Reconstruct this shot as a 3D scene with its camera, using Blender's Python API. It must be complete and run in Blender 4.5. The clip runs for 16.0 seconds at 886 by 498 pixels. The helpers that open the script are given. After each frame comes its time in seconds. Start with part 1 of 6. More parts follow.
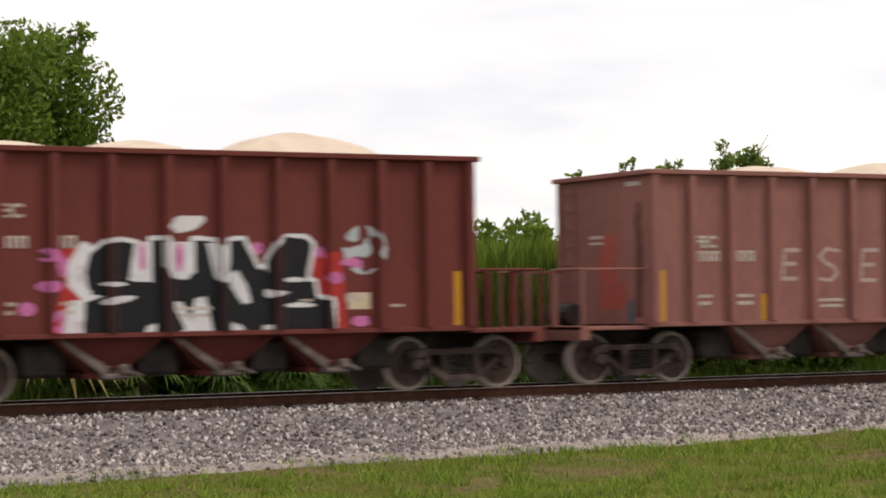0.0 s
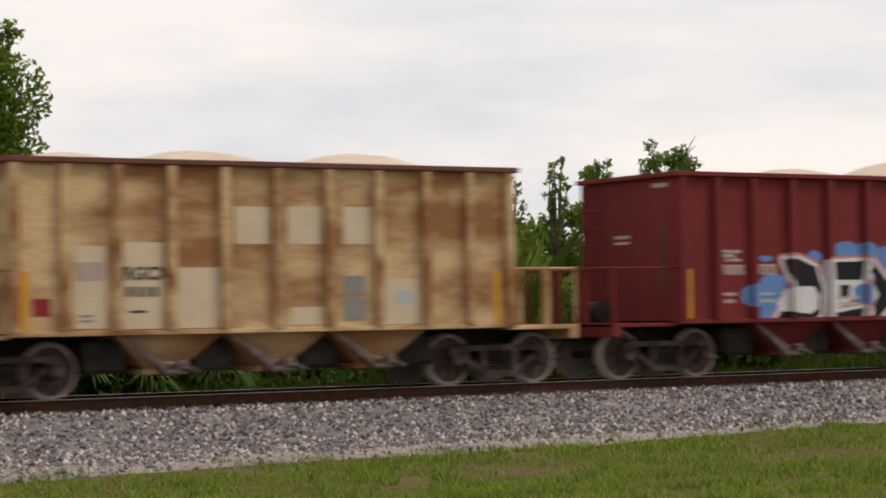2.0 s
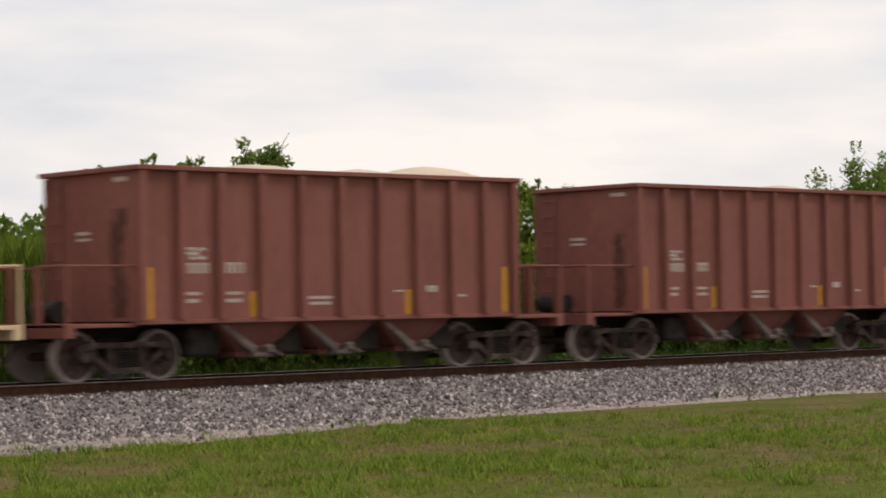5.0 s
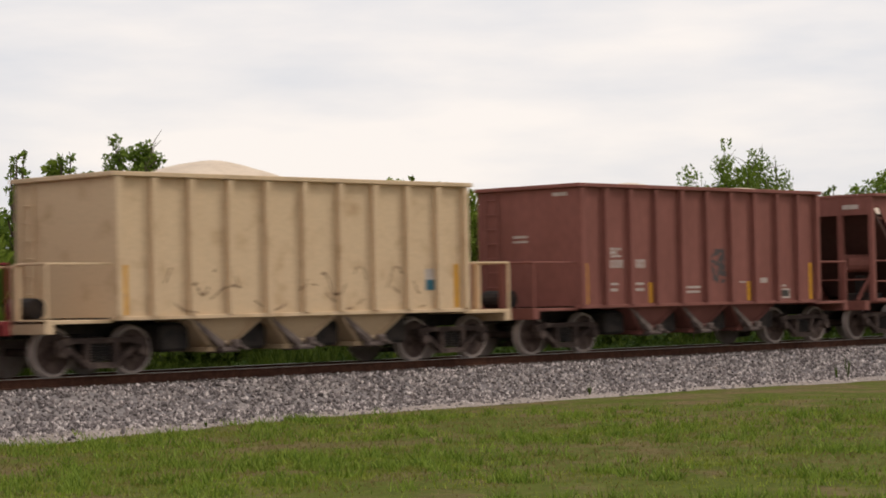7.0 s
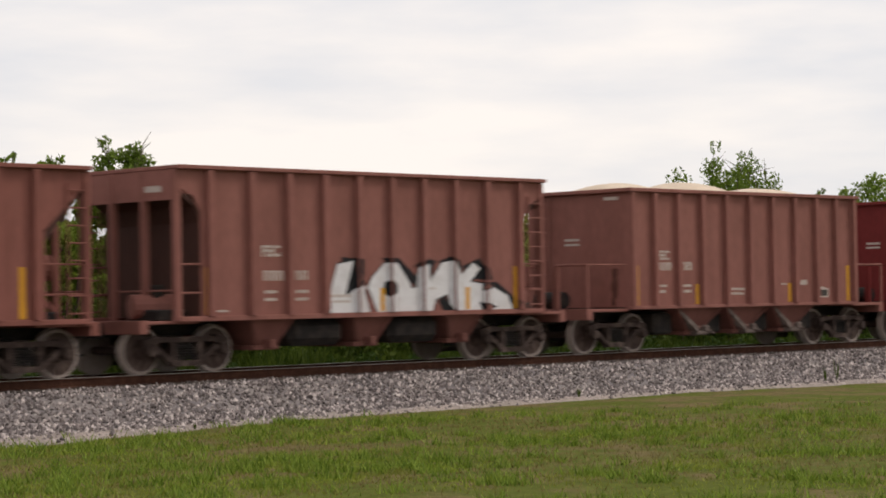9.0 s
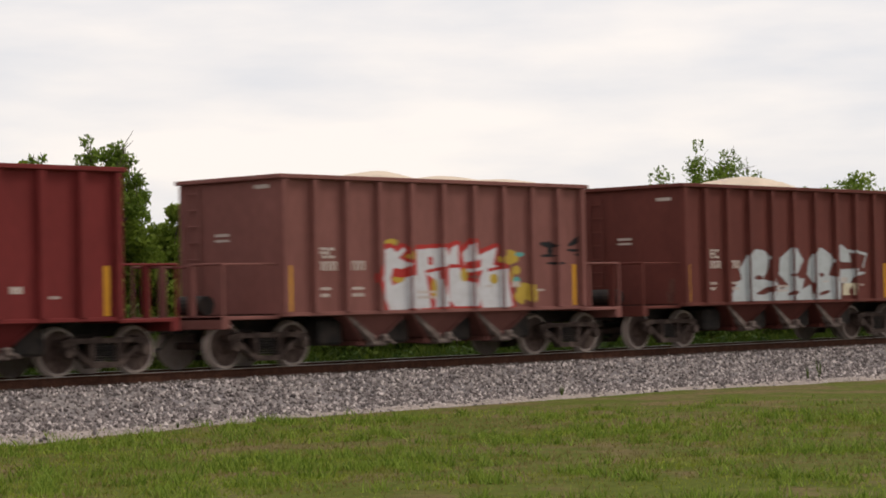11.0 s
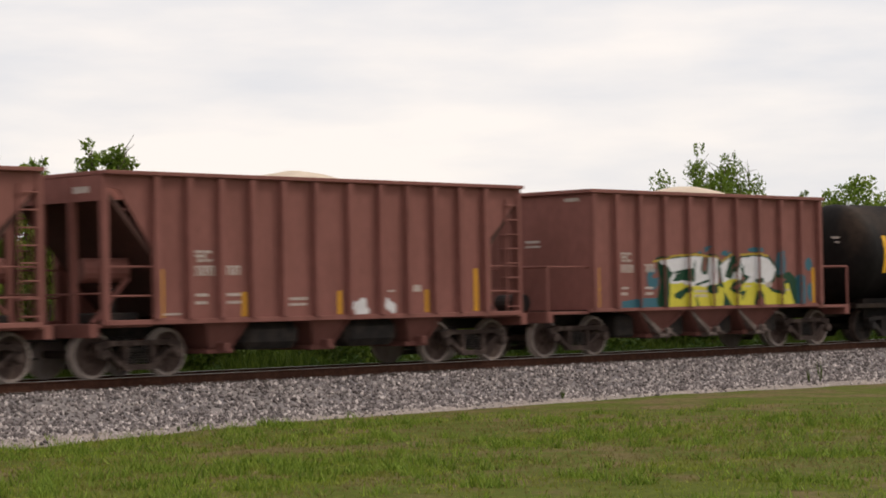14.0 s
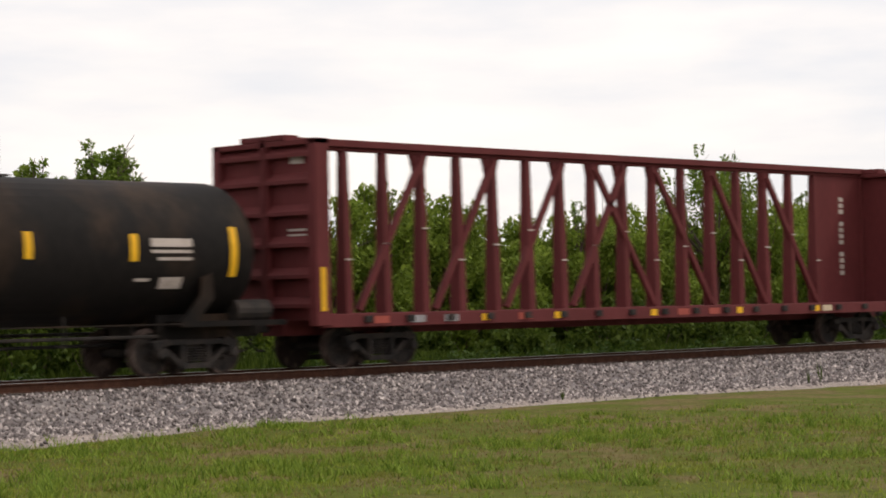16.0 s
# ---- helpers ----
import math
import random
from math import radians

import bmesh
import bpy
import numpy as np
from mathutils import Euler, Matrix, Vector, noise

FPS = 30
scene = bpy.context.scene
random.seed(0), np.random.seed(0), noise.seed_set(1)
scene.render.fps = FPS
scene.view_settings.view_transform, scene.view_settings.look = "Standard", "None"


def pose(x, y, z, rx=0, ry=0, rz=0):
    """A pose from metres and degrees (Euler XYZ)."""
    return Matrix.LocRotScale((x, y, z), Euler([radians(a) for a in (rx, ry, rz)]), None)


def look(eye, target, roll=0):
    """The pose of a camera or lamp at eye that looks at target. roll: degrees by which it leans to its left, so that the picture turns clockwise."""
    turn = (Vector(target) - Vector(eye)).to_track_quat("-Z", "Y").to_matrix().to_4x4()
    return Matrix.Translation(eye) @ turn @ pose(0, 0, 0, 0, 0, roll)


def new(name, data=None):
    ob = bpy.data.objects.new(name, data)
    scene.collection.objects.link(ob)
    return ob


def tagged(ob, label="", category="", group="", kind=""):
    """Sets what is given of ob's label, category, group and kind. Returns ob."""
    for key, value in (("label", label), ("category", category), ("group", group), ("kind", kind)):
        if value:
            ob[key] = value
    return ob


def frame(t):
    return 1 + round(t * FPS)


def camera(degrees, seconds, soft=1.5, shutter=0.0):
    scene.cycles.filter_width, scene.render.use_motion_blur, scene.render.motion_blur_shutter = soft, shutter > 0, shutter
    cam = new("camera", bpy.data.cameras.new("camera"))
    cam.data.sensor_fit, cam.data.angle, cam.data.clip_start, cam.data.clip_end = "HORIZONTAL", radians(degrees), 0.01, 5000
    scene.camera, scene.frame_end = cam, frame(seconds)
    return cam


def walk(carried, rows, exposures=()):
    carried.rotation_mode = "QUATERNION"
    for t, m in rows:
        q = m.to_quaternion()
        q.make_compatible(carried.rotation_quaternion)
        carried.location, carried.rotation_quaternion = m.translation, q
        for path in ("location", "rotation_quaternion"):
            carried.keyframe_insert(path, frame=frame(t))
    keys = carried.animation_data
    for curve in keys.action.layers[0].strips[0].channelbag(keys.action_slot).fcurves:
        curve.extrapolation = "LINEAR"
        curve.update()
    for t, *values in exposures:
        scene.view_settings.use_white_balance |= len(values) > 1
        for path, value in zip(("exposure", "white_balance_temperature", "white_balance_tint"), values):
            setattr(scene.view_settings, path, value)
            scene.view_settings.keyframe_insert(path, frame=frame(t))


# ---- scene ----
# Camera: stands still in the grass beside the line and pans to the right with the train.
cam = camera(23.31, 16.0, soft=1.8, shutter=0.25)
EYE = Vector((0.0, 0.0, 2.07))
# seconds, heading from +x, tilt up, roll, in degrees
PATH = [
    (0.0, 60.836, 1.727, -0.906),
    (0.5, 60.894, 1.766, -0.928),
    (1.0, 60.798, 1.723, -0.927),
    (1.5, 60.437, 1.709, -0.935),
    (2.0, 58.950, 1.676, -0.906),
    (2.5, 57.072, 1.645, -0.930),
    (3.0, 54.773, 1.603, -0.935),
    (3.5, 52.874, 1.565, -0.935),
    (4.0, 51.234, 1.514, -0.923),
    (4.5, 49.563, 1.461, -0.911),
    (5.0, 48.102, 1.446, -0.926),
    (5.2, 47.457, 1.426, -0.953),
    (7.3, 44.597, 1.333, -1.079),
    (7.5, 44.527, 1.351, -1.053),
    (8.0, 44.475, 1.361, -1.080),
    (8.5, 44.501, 1.370, -1.037),
    (9.0, 44.455, 1.370, -1.046),
    (11.5, 43.942, 1.329, -1.116),
    (12.0, 43.931, 1.350, -1.098),
    (12.5, 43.930, 1.419, -1.097),
    (13.0, 43.970, 1.427, -1.159),
    (13.5, 43.952, 1.419, -1.098),
    (14.0, 44.020, 1.421, -1.103),
    (14.5, 44.019, 1.446, -1.116),
    (15.0, 44.031, 1.444, -1.102),
    (15.5, 44.019, 1.466, -1.101),
    (16.0, 44.020, 1.444, -1.102),
]


def aim(heading, tilt, roll):
    a, b = radians(heading), radians(tilt)
    way = Vector((math.cos(a) * math.cos(b), math.sin(a) * math.cos(b), math.sin(b)))
    return look(EYE, EYE + way * 10, roll)


EXPOSURES = ((0.0, 0.24), (0.5, 0.08), (1.5, 0.10), (2.1, -0.06), (3.0, 0.04), (3.6, 0.04), (4.4, -0.18), (5.0, -0.03), (7.5, -0.04), (8.0, 0.08), (9.0, 0.0), (14.0, 0.0), (16.0, 0.14))
walk(cam, [(t, aim(a, b, c)) for t, a, b, c in PATH], exposures=[(t, e, 6880, 11) for t, e in EXPOSURES])

# World: bright thin overcast, soft cloud bands over a daylight sky.
SUN_ELEVATION, SUN_TURN = 46.0, 126.0
world = bpy.data.worlds.new("sky")
scene.world = world
world.use_nodes = True
wn, wl = world.node_tree.nodes, world.node_tree.links
wn.clear()
w_out = wn.new("ShaderNodeOutputWorld")
w_bg = wn.new("ShaderNodeBackground")
w_sky = wn.new("ShaderNodeTexSky")
w_sky.sky_type, w_sky.sun_disc = "NISHITA", False
w_sky.sun_elevation, w_sky.sun_rotation = radians(SUN_ELEVATION), radians(SUN_TURN)
w_dim = wn.new("ShaderNodeVectorMath")
w_dim.operation = "SCALE"
w_dim.inputs["Scale"].default_value = 0.10
w_co = wn.new("ShaderNodeTexCoord")
w_map = wn.new("ShaderNodeMapping")
w_map.inputs["Scale"].default_value = (1.6, 1.6, 7.0)
w_noise = wn.new("ShaderNodeTexNoise")
w_noise.inputs["Scale"].default_value, w_noise.inputs["Detail"].default_value = 3.2, 6.0
w_noise.inputs["Roughness"].default_value = 0.5
w_ramp = wn.new("ShaderNodeValToRGB")
w_ramp.color_ramp.elements[0].position, w_ramp.color_ramp.elements[0].color = 0.37, (0.755, 0.78, 0.85, 1)
w_ramp.color_ramp.elements[1].position, w_ramp.color_ramp.elements[1].color = 0.62, (1.0, 0.958, 0.945, 1)
w_mix = wn.new("ShaderNodeMix")
w_mix.data_type = "RGBA"
w_mix.inputs["Factor"].default_value = 0.90
wl.new(w_sky.outputs["Color"], w_dim.inputs[0])
wl.new(w_co.outputs["Generated"], w_map.inputs["Vector"])
wl.new(w_map.outputs["Vector"], w_noise.inputs["Vector"])
wl.new(w_noise.outputs["Fac"], w_ramp.inputs["Fac"])
wl.new(w_dim.outputs["Vector"], w_mix.inputs["A"])
wl.new(w_ramp.outputs["Color"], w_mix.inputs["B"])
wl.new(w_mix.outputs["Result"], w_bg.inputs["Color"])
w_bg.inputs["Strength"].default_value = 1.04
wl.new(w_bg.outputs["Background"], w_out.inputs["Surface"])

sun_data = bpy.data.lights.new("sun", "SUN")
sun_data.energy, sun_data.angle, sun_data.color = 1.25, radians(12), (1.0, 0.95, 0.88)
sun = new("sun", sun_data)
_a, _e = radians(-36), radians(SUN_ELEVATION)
sun.matrix_world = look((100 * math.cos(_a) * math.cos(_e), 100 * math.sin(_a) * math.cos(_e), 100 * math.sin(_e)), (0, 0, 0))

# ---------------------------------------------------------------- materials
def material(name, base, rough=0.8, metal=0.0, vary=0.25, scale=3.0, bump=0.0, bump_scale=40.0,
             second=None, stretch=(1, 1, 1), object_colour=False, low=0.42, high=0.62, gloss=0.2, grained=None):
    """A surface with stains at two scales; second: the colour of its stains."""
    m = bpy.data.materials.new(name)
    m.use_nodes = True
    n, l = m.node_tree.nodes, m.node_tree.links
    b = n["Principled BSDF"]
    b.inputs["Roughness"].default_value, b.inputs["Metallic"].default_value = rough, metal
    b.inputs["Specular IOR Level"].default_value = gloss
    co, mp = n.new("ShaderNodeTexCoord"), n.new("ShaderNodeMapping")
    mp.inputs["Scale"].default_value = stretch
    info = n.new("ShaderNodeObjectInfo")
    shift = n.new("ShaderNodeVectorMath")
    shift.operation = "SCALE"
    shift.inputs[0].default_value = (37.0, 11.0, 23.0)
    l.new(info.outputs["Random"], shift.inputs["Scale"])
    l.new(shift.outputs["Vector"], mp.inputs["Location"])
    l.new(co.outputs["Object"], mp.inputs["Vector"])
    big, fine = n.new("ShaderNodeTexNoise"), n.new("ShaderNodeTexNoise")
    big.inputs["Scale"].default_value, big.inputs["Detail"].default_value = scale, 6.0
    fine.inputs["Scale"].default_value, fine.inputs["Detail"].default_value = scale * 9, 4.0
    for t in (big, fine):
        l.new(mp.outputs["Vector"], t.inputs["Vector"])
    ramp = n.new("ShaderNodeValToRGB")
    ramp.color_ramp.elements[0].position, ramp.color_ramp.elements[1].position = low, high
    l.new(big.outputs["Fac"], ramp.inputs["Fac"])
    mix = n.new("ShaderNodeMix")
    mix.data_type = "RGBA"
    mix.inputs["A"].default_value = (*base, 1)
    if object_colour:
        l.new(info.outputs["Color"], mix.inputs["A"])
    if second:
        mix.inputs["B"].default_value = (*second, 1)
    else:
        dark = n.new("ShaderNodeMix")
        dark.data_type, dark.blend_type = "RGBA", "MULTIPLY"
        dark.inputs["Factor"].default_value = 1.0
        dark.inputs["A"].default_value = (*base, 1)
        if object_colour:
            l.new(info.outputs["Color"], dark.inputs["A"])
        dark.inputs["B"].default_value = (0.62, 0.58, 0.55, 1)
        l.new(dark.outputs["Result"], mix.inputs["B"])
    amount = n.new("ShaderNodeMath")
    amount.operation = "MULTIPLY"
    amount.inputs[1].default_value = min(1.0, vary * 2.2)
    l.new(ramp.outputs["Color"], amount.inputs[0])
    l.new(amount.outputs["Value"], mix.inputs["Factor"])
    grain = n.new("ShaderNodeMapRange")
    grain.inputs["From Min"].default_value, grain.inputs["From Max"].default_value = 0.25, 0.75
    fleck = vary if grained is None else grained
    grain.inputs["To Min"].default_value, grain.inputs["To Max"].default_value = 1 - fleck, 1 + fleck
    l.new(fine.outputs["Fac"], grain.inputs["Value"])
    hue = n.new("ShaderNodeHueSaturation")
    l.new(mix.outputs["Result"], hue.inputs["Color"])
    l.new(grain.outputs["Result"], hue.inputs["Value"])
    l.new(hue.outputs["Color"], b.inputs["Base Color"])
    if bump:
        bt, bn = n.new("ShaderNodeTexNoise"), n.new("ShaderNodeBump")
        bt.inputs["Scale"].default_value, bt.inputs["Detail"].default_value = bump_scale, 4.0
        l.new(co.outputs["Object"], bt.inputs["Vector"])
        bn.inputs["Strength"].default_value, bn.inputs["Distance"].default_value = bump, 0.02
        l.new(bt.outputs["Fac"], bn.inputs["Height"])
        l.new(bn.outputs["Normal"], b.inputs["Normal"])
    return m


def leaf_material(name, dark, light, through_light=0.42, swathe=None):
    m = bpy.data.materials.new(name)
    m.use_nodes = True
    n, l = m.node_tree.nodes, m.node_tree.links
    b = n["Principled BSDF"]
    b.inputs["Roughness"].default_value, b.inputs["Specular IOR Level"].default_value = 0.6, 0.12
    geo, ramp = n.new("ShaderNodeNewGeometry"), n.new("ShaderNodeValToRGB")
    ramp.color_ramp.elements[0].color, ramp.color_ramp.elements[1].color = (*dark, 1), (*light, 1)
    l.new(geo.outputs["Random Per Island"], ramp.inputs["Fac"])
    l.new(ramp.outputs["Color"], b.inputs["Base Color"])
    colour = ramp.outputs["Color"]
    if swathe:
        co, field, soft, mix = n.new("ShaderNodeTexCoord"), n.new("ShaderNodeTexNoise"), n.new("ShaderNodeValToRGB"), n.new("ShaderNodeMix")
        field.inputs["Scale"].default_value, field.inputs["Detail"].default_value = 0.55, 5.0
        soft.color_ramp.elements[0].position, soft.color_ramp.elements[1].position = 0.42, 0.62
        mix.data_type = "RGBA"
        mix.inputs["B"].default_value = (*swathe, 1)
        l.new(co.outputs["Object"], field.inputs["Vector"])
        l.new(field.outputs["Fac"], soft.inputs["Fac"])
        l.new(soft.outputs["Color"], mix.inputs["Factor"])
        l.new(colour, mix.inputs["A"])
        colour = mix.outputs["Result"]
        l.new(colour, b.inputs["Base Color"])
    tr, add, out = n.new("ShaderNodeBsdfTranslucent"), n.new("ShaderNodeMixShader"), n["Material Output"]
    l.new(colour, tr.inputs["Color"])
    add.inputs["Fac"].default_value = through_light
    l.new(b.outputs["BSDF"], add.inputs[1])
    l.new(tr.outputs["BSDF"], add.inputs[2])
    l.new(add.outputs["Shader"], out.inputs["Surface"])
    return m


CAR_PAINT = material("weathered_car_paint", (0.3, 0.12, 0.09), 0.75, 0, 0.17, 0.9, 0.15, 25, stretch=(1.6, 1, 0.5), object_colour=True, grained=0.11)
RUSTY_TAN = material("rusted_tan_paint", (0.62, 0.50, 0.31), 0.8, 0, 0.40, 0.95, 0.2, 25, second=(0.225, 0.085, 0.028), stretch=(0.7, 0.7, 1.7), object_colour=True, low=0.37, high=0.61, grained=0.16)
STEEL_DARK = material("grimy_dark_steel", (0.026, 0.023, 0.022), 0.8, 0.2, 0.3, 4.0, 0.2, 40, second=(0.06, 0.047, 0.04))
TRUCK_STEEL = material("dusty_truck_casting", (0.050, 0.034, 0.029), 0.85, 0.1, 0.38, 4.0, 0.3, 40, second=(0.150, 0.108, 0.092), low=0.48, high=0.68)
CHUTE_STEEL = material("limestone_dusted_chute", (0.115, 0.085, 0.075), 0.85, 0.0, 0.3, 5.0, 0.3, 40, second=(0.21, 0.17, 0.15))
WHEEL_STEEL = material("dusty_wheel_steel", (0.062, 0.040, 0.034), 0.8, 0.0, 0.25, 6.0, 0.1, 40, second=(0.13, 0.092, 0.077))
TREAD = material("worn_wheel_tread", (0.36, 0.30, 0.27), 0.6, 0.1, 0.15, 6.0)
TAN_SCUFFED = material("scuffed_tan_paint", (0.6, 0.48, 0.3), 0.8, 0, 0.22, 1.6, 0.2, 25, second=(0.33, 0.19, 0.09), stretch=(1.0, 1, 1.0), object_colour=True, low=0.54, high=0.74, grained=0.07)
GREY_SILVER = material("sprayed_silver_paint", (0.32, 0.31, 0.32), 0.6, 0.2, 0.2, 4.0, 0.1, 40)
RAIL_RUST = material("rusty_rail_side", (0.055, 0.024, 0.016), 0.9, 0, 0.3, 5.0, 0.2, 60, gloss=0.1, second=(0.09, 0.042, 0.026))
RAIL_HEAD = material("polished_rail_head", (0.55, 0.53, 0.52), 0.3, 0.9, 0.1, 8.0)
TIE_WOOD = material("creosoted_tie_wood", (0.075, 0.060, 0.050), 0.9, 0, 0.3, 5.0, 0.4, 40, second=(0.15, 0.13, 0.11))
WHITE_MARK = material("chalky_white_lettering", (0.50, 0.43, 0.385), 0.8, 0, 0.2, 5.0)
YELLOW_MARK = material("yellow_reflector_strip", (0.62, 0.30, 0.025), 0.6, 0, 0.15, 5.0)
YELLOW_CLEAN = material("clean_yellow_reflector", (0.80, 0.44, 0.02), 0.5, 0, 0.1, 5.0)
SAND_LOAD = material("crushed_limestone_load", (0.68, 0.56, 0.44), 0.95, 0, 0.12, 2.0, 0.4, 30)
TANK_BLACK = material("sooty_black_tank_paint", (0.0095, 0.0078, 0.0072), 0.65, 0, 0.35, 0.7, 0.1, 20, gloss=0.10, second=(0.050, 0.030, 0.019), low=0.45, high=0.7, stretch=(1, 1, 0.6))
PANEL_CREAM = material("fresh_cream_patch", (0.58, 0.47, 0.33), 0.7, 0, 0.08, 3.0)
STENCIL_DARK = material("dark_stencil_paint", (0.06, 0.055, 0.05), 0.8, 0, 0.2, 5.0)
SPRAY = {k: material("sprayed_" + k, c, 0.6, 0, 0.12, 5.0) for k, c in {
    "black": (0.012, 0.012, 0.014), "white": (0.66, 0.65, 0.66), "red": (0.42, 0.035, 0.03), "crimson": (0.26, 0.02, 0.03), "pinkish": (0.50, 0.22, 0.24), "cream": (0.58, 0.52, 0.38), "grey_dark": (0.075, 0.06, 0.058), "faded_red": (0.36, 0.08, 0.06), "pink": (0.55, 0.16, 0.36), "blue": (0.12, 0.24, 0.50),
    "teal": (0.10, 0.33, 0.31), "green": (0.012, 0.055, 0.028), "yellow": (0.58, 0.52, 0.06), "ochre": (0.45, 0.31, 0.05), "silver": (0.42, 0.45, 0.46), "petrol": (0.04, 0.13, 0.17), "pale_teal": (0.50, 0.62, 0.60), "glow_teal": (0.20, 0.42, 0.42), "silver_white": (0.56, 0.56, 0.58), "scuff": (0.20, 0.12, 0.07), "chalk": (0.42, 0.31, 0.28), "grey": (0.24, 0.23, 0.22)}.items()}
BARK = material("grey_brown_bark", (0.13, 0.10, 0.075), 0.95, 0, 0.3, 6.0, 0.6, 30, stretch=(1, 1, 0.3))
GRASS_SOIL = material("mown_grass_ground", (0.090, 0.108, 0.018), 0.95, 0, 0.34, 0.9, 0.5, 30, gloss=0.05, second=(0.165, 0.112, 0.062), low=0.46, high=0.62)
BALLAST = material("grey_ballast_bed", (0.19, 0.17, 0.17), 0.95, 0, 0.35, 1.2, 1.0, 22, gloss=0.05, second=(0.27, 0.24, 0.225))
VERGE = material("pale_fine_gravel", (0.35, 0.295, 0.265), 0.95, 0, 0.35, 1.6, 1.0, 40, gloss=0.05, second=(0.26, 0.225, 0.205), low=0.36, high=0.66)
LEAF_TREE = leaf_material("tree_leaves", (0.072, 0.122, 0.016), (0.200, 0.285, 0.042))
LEAF_SHRUB = leaf_material("shrub_leaves", (0.105, 0.158, 0.020), (0.25, 0.33, 0.05))
LEAF_REED = leaf_material("reed_leaves", (0.036, 0.064, 0.008), (0.115, 0.16, 0.026))
LEAF_UNDER = leaf_material("undergrowth_leaves", (0.018, 0.040, 0.006), (0.075, 0.125, 0.020), 0.25)
SOOT = material("sooty_stain", (0.125, 0.052, 0.041), 0.9, 0, 0.3, 4.0)
LEAF_FROND_DRY = leaf_material("dry_palm_fronds", (0.20, 0.14, 0.045), (0.42, 0.32, 0.13))
LEAF_PALM = leaf_material("palm_fronds", (0.05, 0.10, 0.02), (0.17, 0.25, 0.06))
BLADE = leaf_material("grass_blades", (0.130, 0.185, 0.015), (0.330, 0.395, 0.055), 0.25, (0.215, 0.190, 0.055))
BLADE_DARK = leaf_material("tuft_blades", (0.070, 0.125, 0.011), (0.27, 0.36, 0.055), 0.25)
BLADE_DRY = leaf_material("dry_grass_blades", (0.14, 0.115, 0.04), (0.27, 0.22, 0.09), 0.2)


def stone_material():
    m = bpy.data.materials.new("broken_ballast_stone")
    m.use_nodes = True
    n, l = m.node_tree.nodes, m.node_tree.links
    geo, ramp = n.new("ShaderNodeNewGeometry"), n.new("ShaderNodeValToRGB")
    ramp.color_ramp.elements[0].color, ramp.color_ramp.elements[1].color = (0.110, 0.094, 0.092, 1), (0.62, 0.545, 0.51, 1)
    e = ramp.color_ramp.elements.new(0.6)
    e.color = (0.24, 0.205, 0.195, 1)
    l.new(geo.outputs["Random Per Island"], ramp.inputs["Fac"])
    l.new(ramp.outputs["Color"], n["Principled BSDF"].inputs["Base Color"])
    n["Principled BSDF"].inputs["Roughness"].default_value = 0.9
    n["Principled BSDF"].inputs["Specular IOR Level"].default_value = 0.1
    return m


STONE = stone_material()


# ---------------------------------------------------------------- mesh helpers
def finish(bm, name, mats):
    me = bpy.data.meshes.new(name)
    bm.to_mesh(me)
    bm.free()
    for m in (mats if isinstance(mats, (list, tuple)) else [mats]):
        me.materials.append(m)
    return me


def part(name, mesh, parent, label="", colour=None, at=None):
    """One mesh object under a thing or a part."""
    ob = new(name, mesh)
    ob.parent = parent
    if at is not None:
        ob.matrix_basis = at
    if label:
        tagged(ob, label)
    if colour:
        ob.color = (*colour, 1)
    return ob


def box(bm, x0, x1, y0, y1, z0, z1, bevel=0.0):
    v = [bm.verts.new((x, y, z)) for x in (x0, x1) for y in (y0, y1) for z in (z0, z1)]
    fs = [bm.faces.new([v[i] for i in q]) for q in ((0, 1, 3, 2), (4, 6, 7, 5), (0, 4, 5, 1), (2, 3, 7, 6), (0, 2, 6, 4), (1, 5, 7, 3))]
    if bevel:
        es = list({e for f in fs for e in f.edges})
        bmesh.ops.bevel(bm, geom=es, offset=bevel, segments=1, affect="EDGES")
    return v


def boxes(name, mat, *rows, bevel=0.0):
    bm = bmesh.new()
    for r in rows:
        box(bm, *r, bevel=bevel)
    return finish(bm, name, mat)


def bar(bm, a, b, r, sides=6):
    """A round bar from a to b."""
    a, b = Vector(a), Vector(b)
    d = b - a
    q = d.to_track_quat("Z", "Y").to_matrix().to_4x4()
    bmesh.ops.create_cone(bm, cap_ends=True, segments=sides, radius1=r, radius2=r, depth=d.length, matrix=Matrix.Translation((a + b) / 2) @ q)


def beam(bm, a, b, w, d, up=(0, 1, 0)):
    """A square bar from a to b, w wide in the plane across up and d deep along up."""
    a, b, up = Vector(a), Vector(b), Vector(up)
    side = (b - a).cross(up).normalized() * (w / 2)
    dep = up.normalized() * (d / 2)
    v = [bm.verts.new(p + s * side + t * dep) for p in (a, b) for s in (-1, 1) for t in (-1, 1)]
    for q in ((0, 1, 3, 2), (4, 6, 7, 5), (0, 4, 5, 1), (2, 3, 7, 6), (0, 2, 6, 4), (1, 5, 7, 3)):
        bm.faces.new([v[i] for i in q])


def plate(bm, pts, y0, y1):
    """A plate whose outline is pts (x, z), from y0 to y1."""
    n = len(pts)
    f = [bm.verts.new((x, y0, z)) for x, z in pts]
    k = [bm.verts.new((x, y1, z)) for x, z in pts]
    bm.faces.new(f)
    bm.faces.new(k[::-1])
    for i in range(n):
        bm.faces.new((f[i], k[i], k[(i + 1) % n], f[(i + 1) % n]))


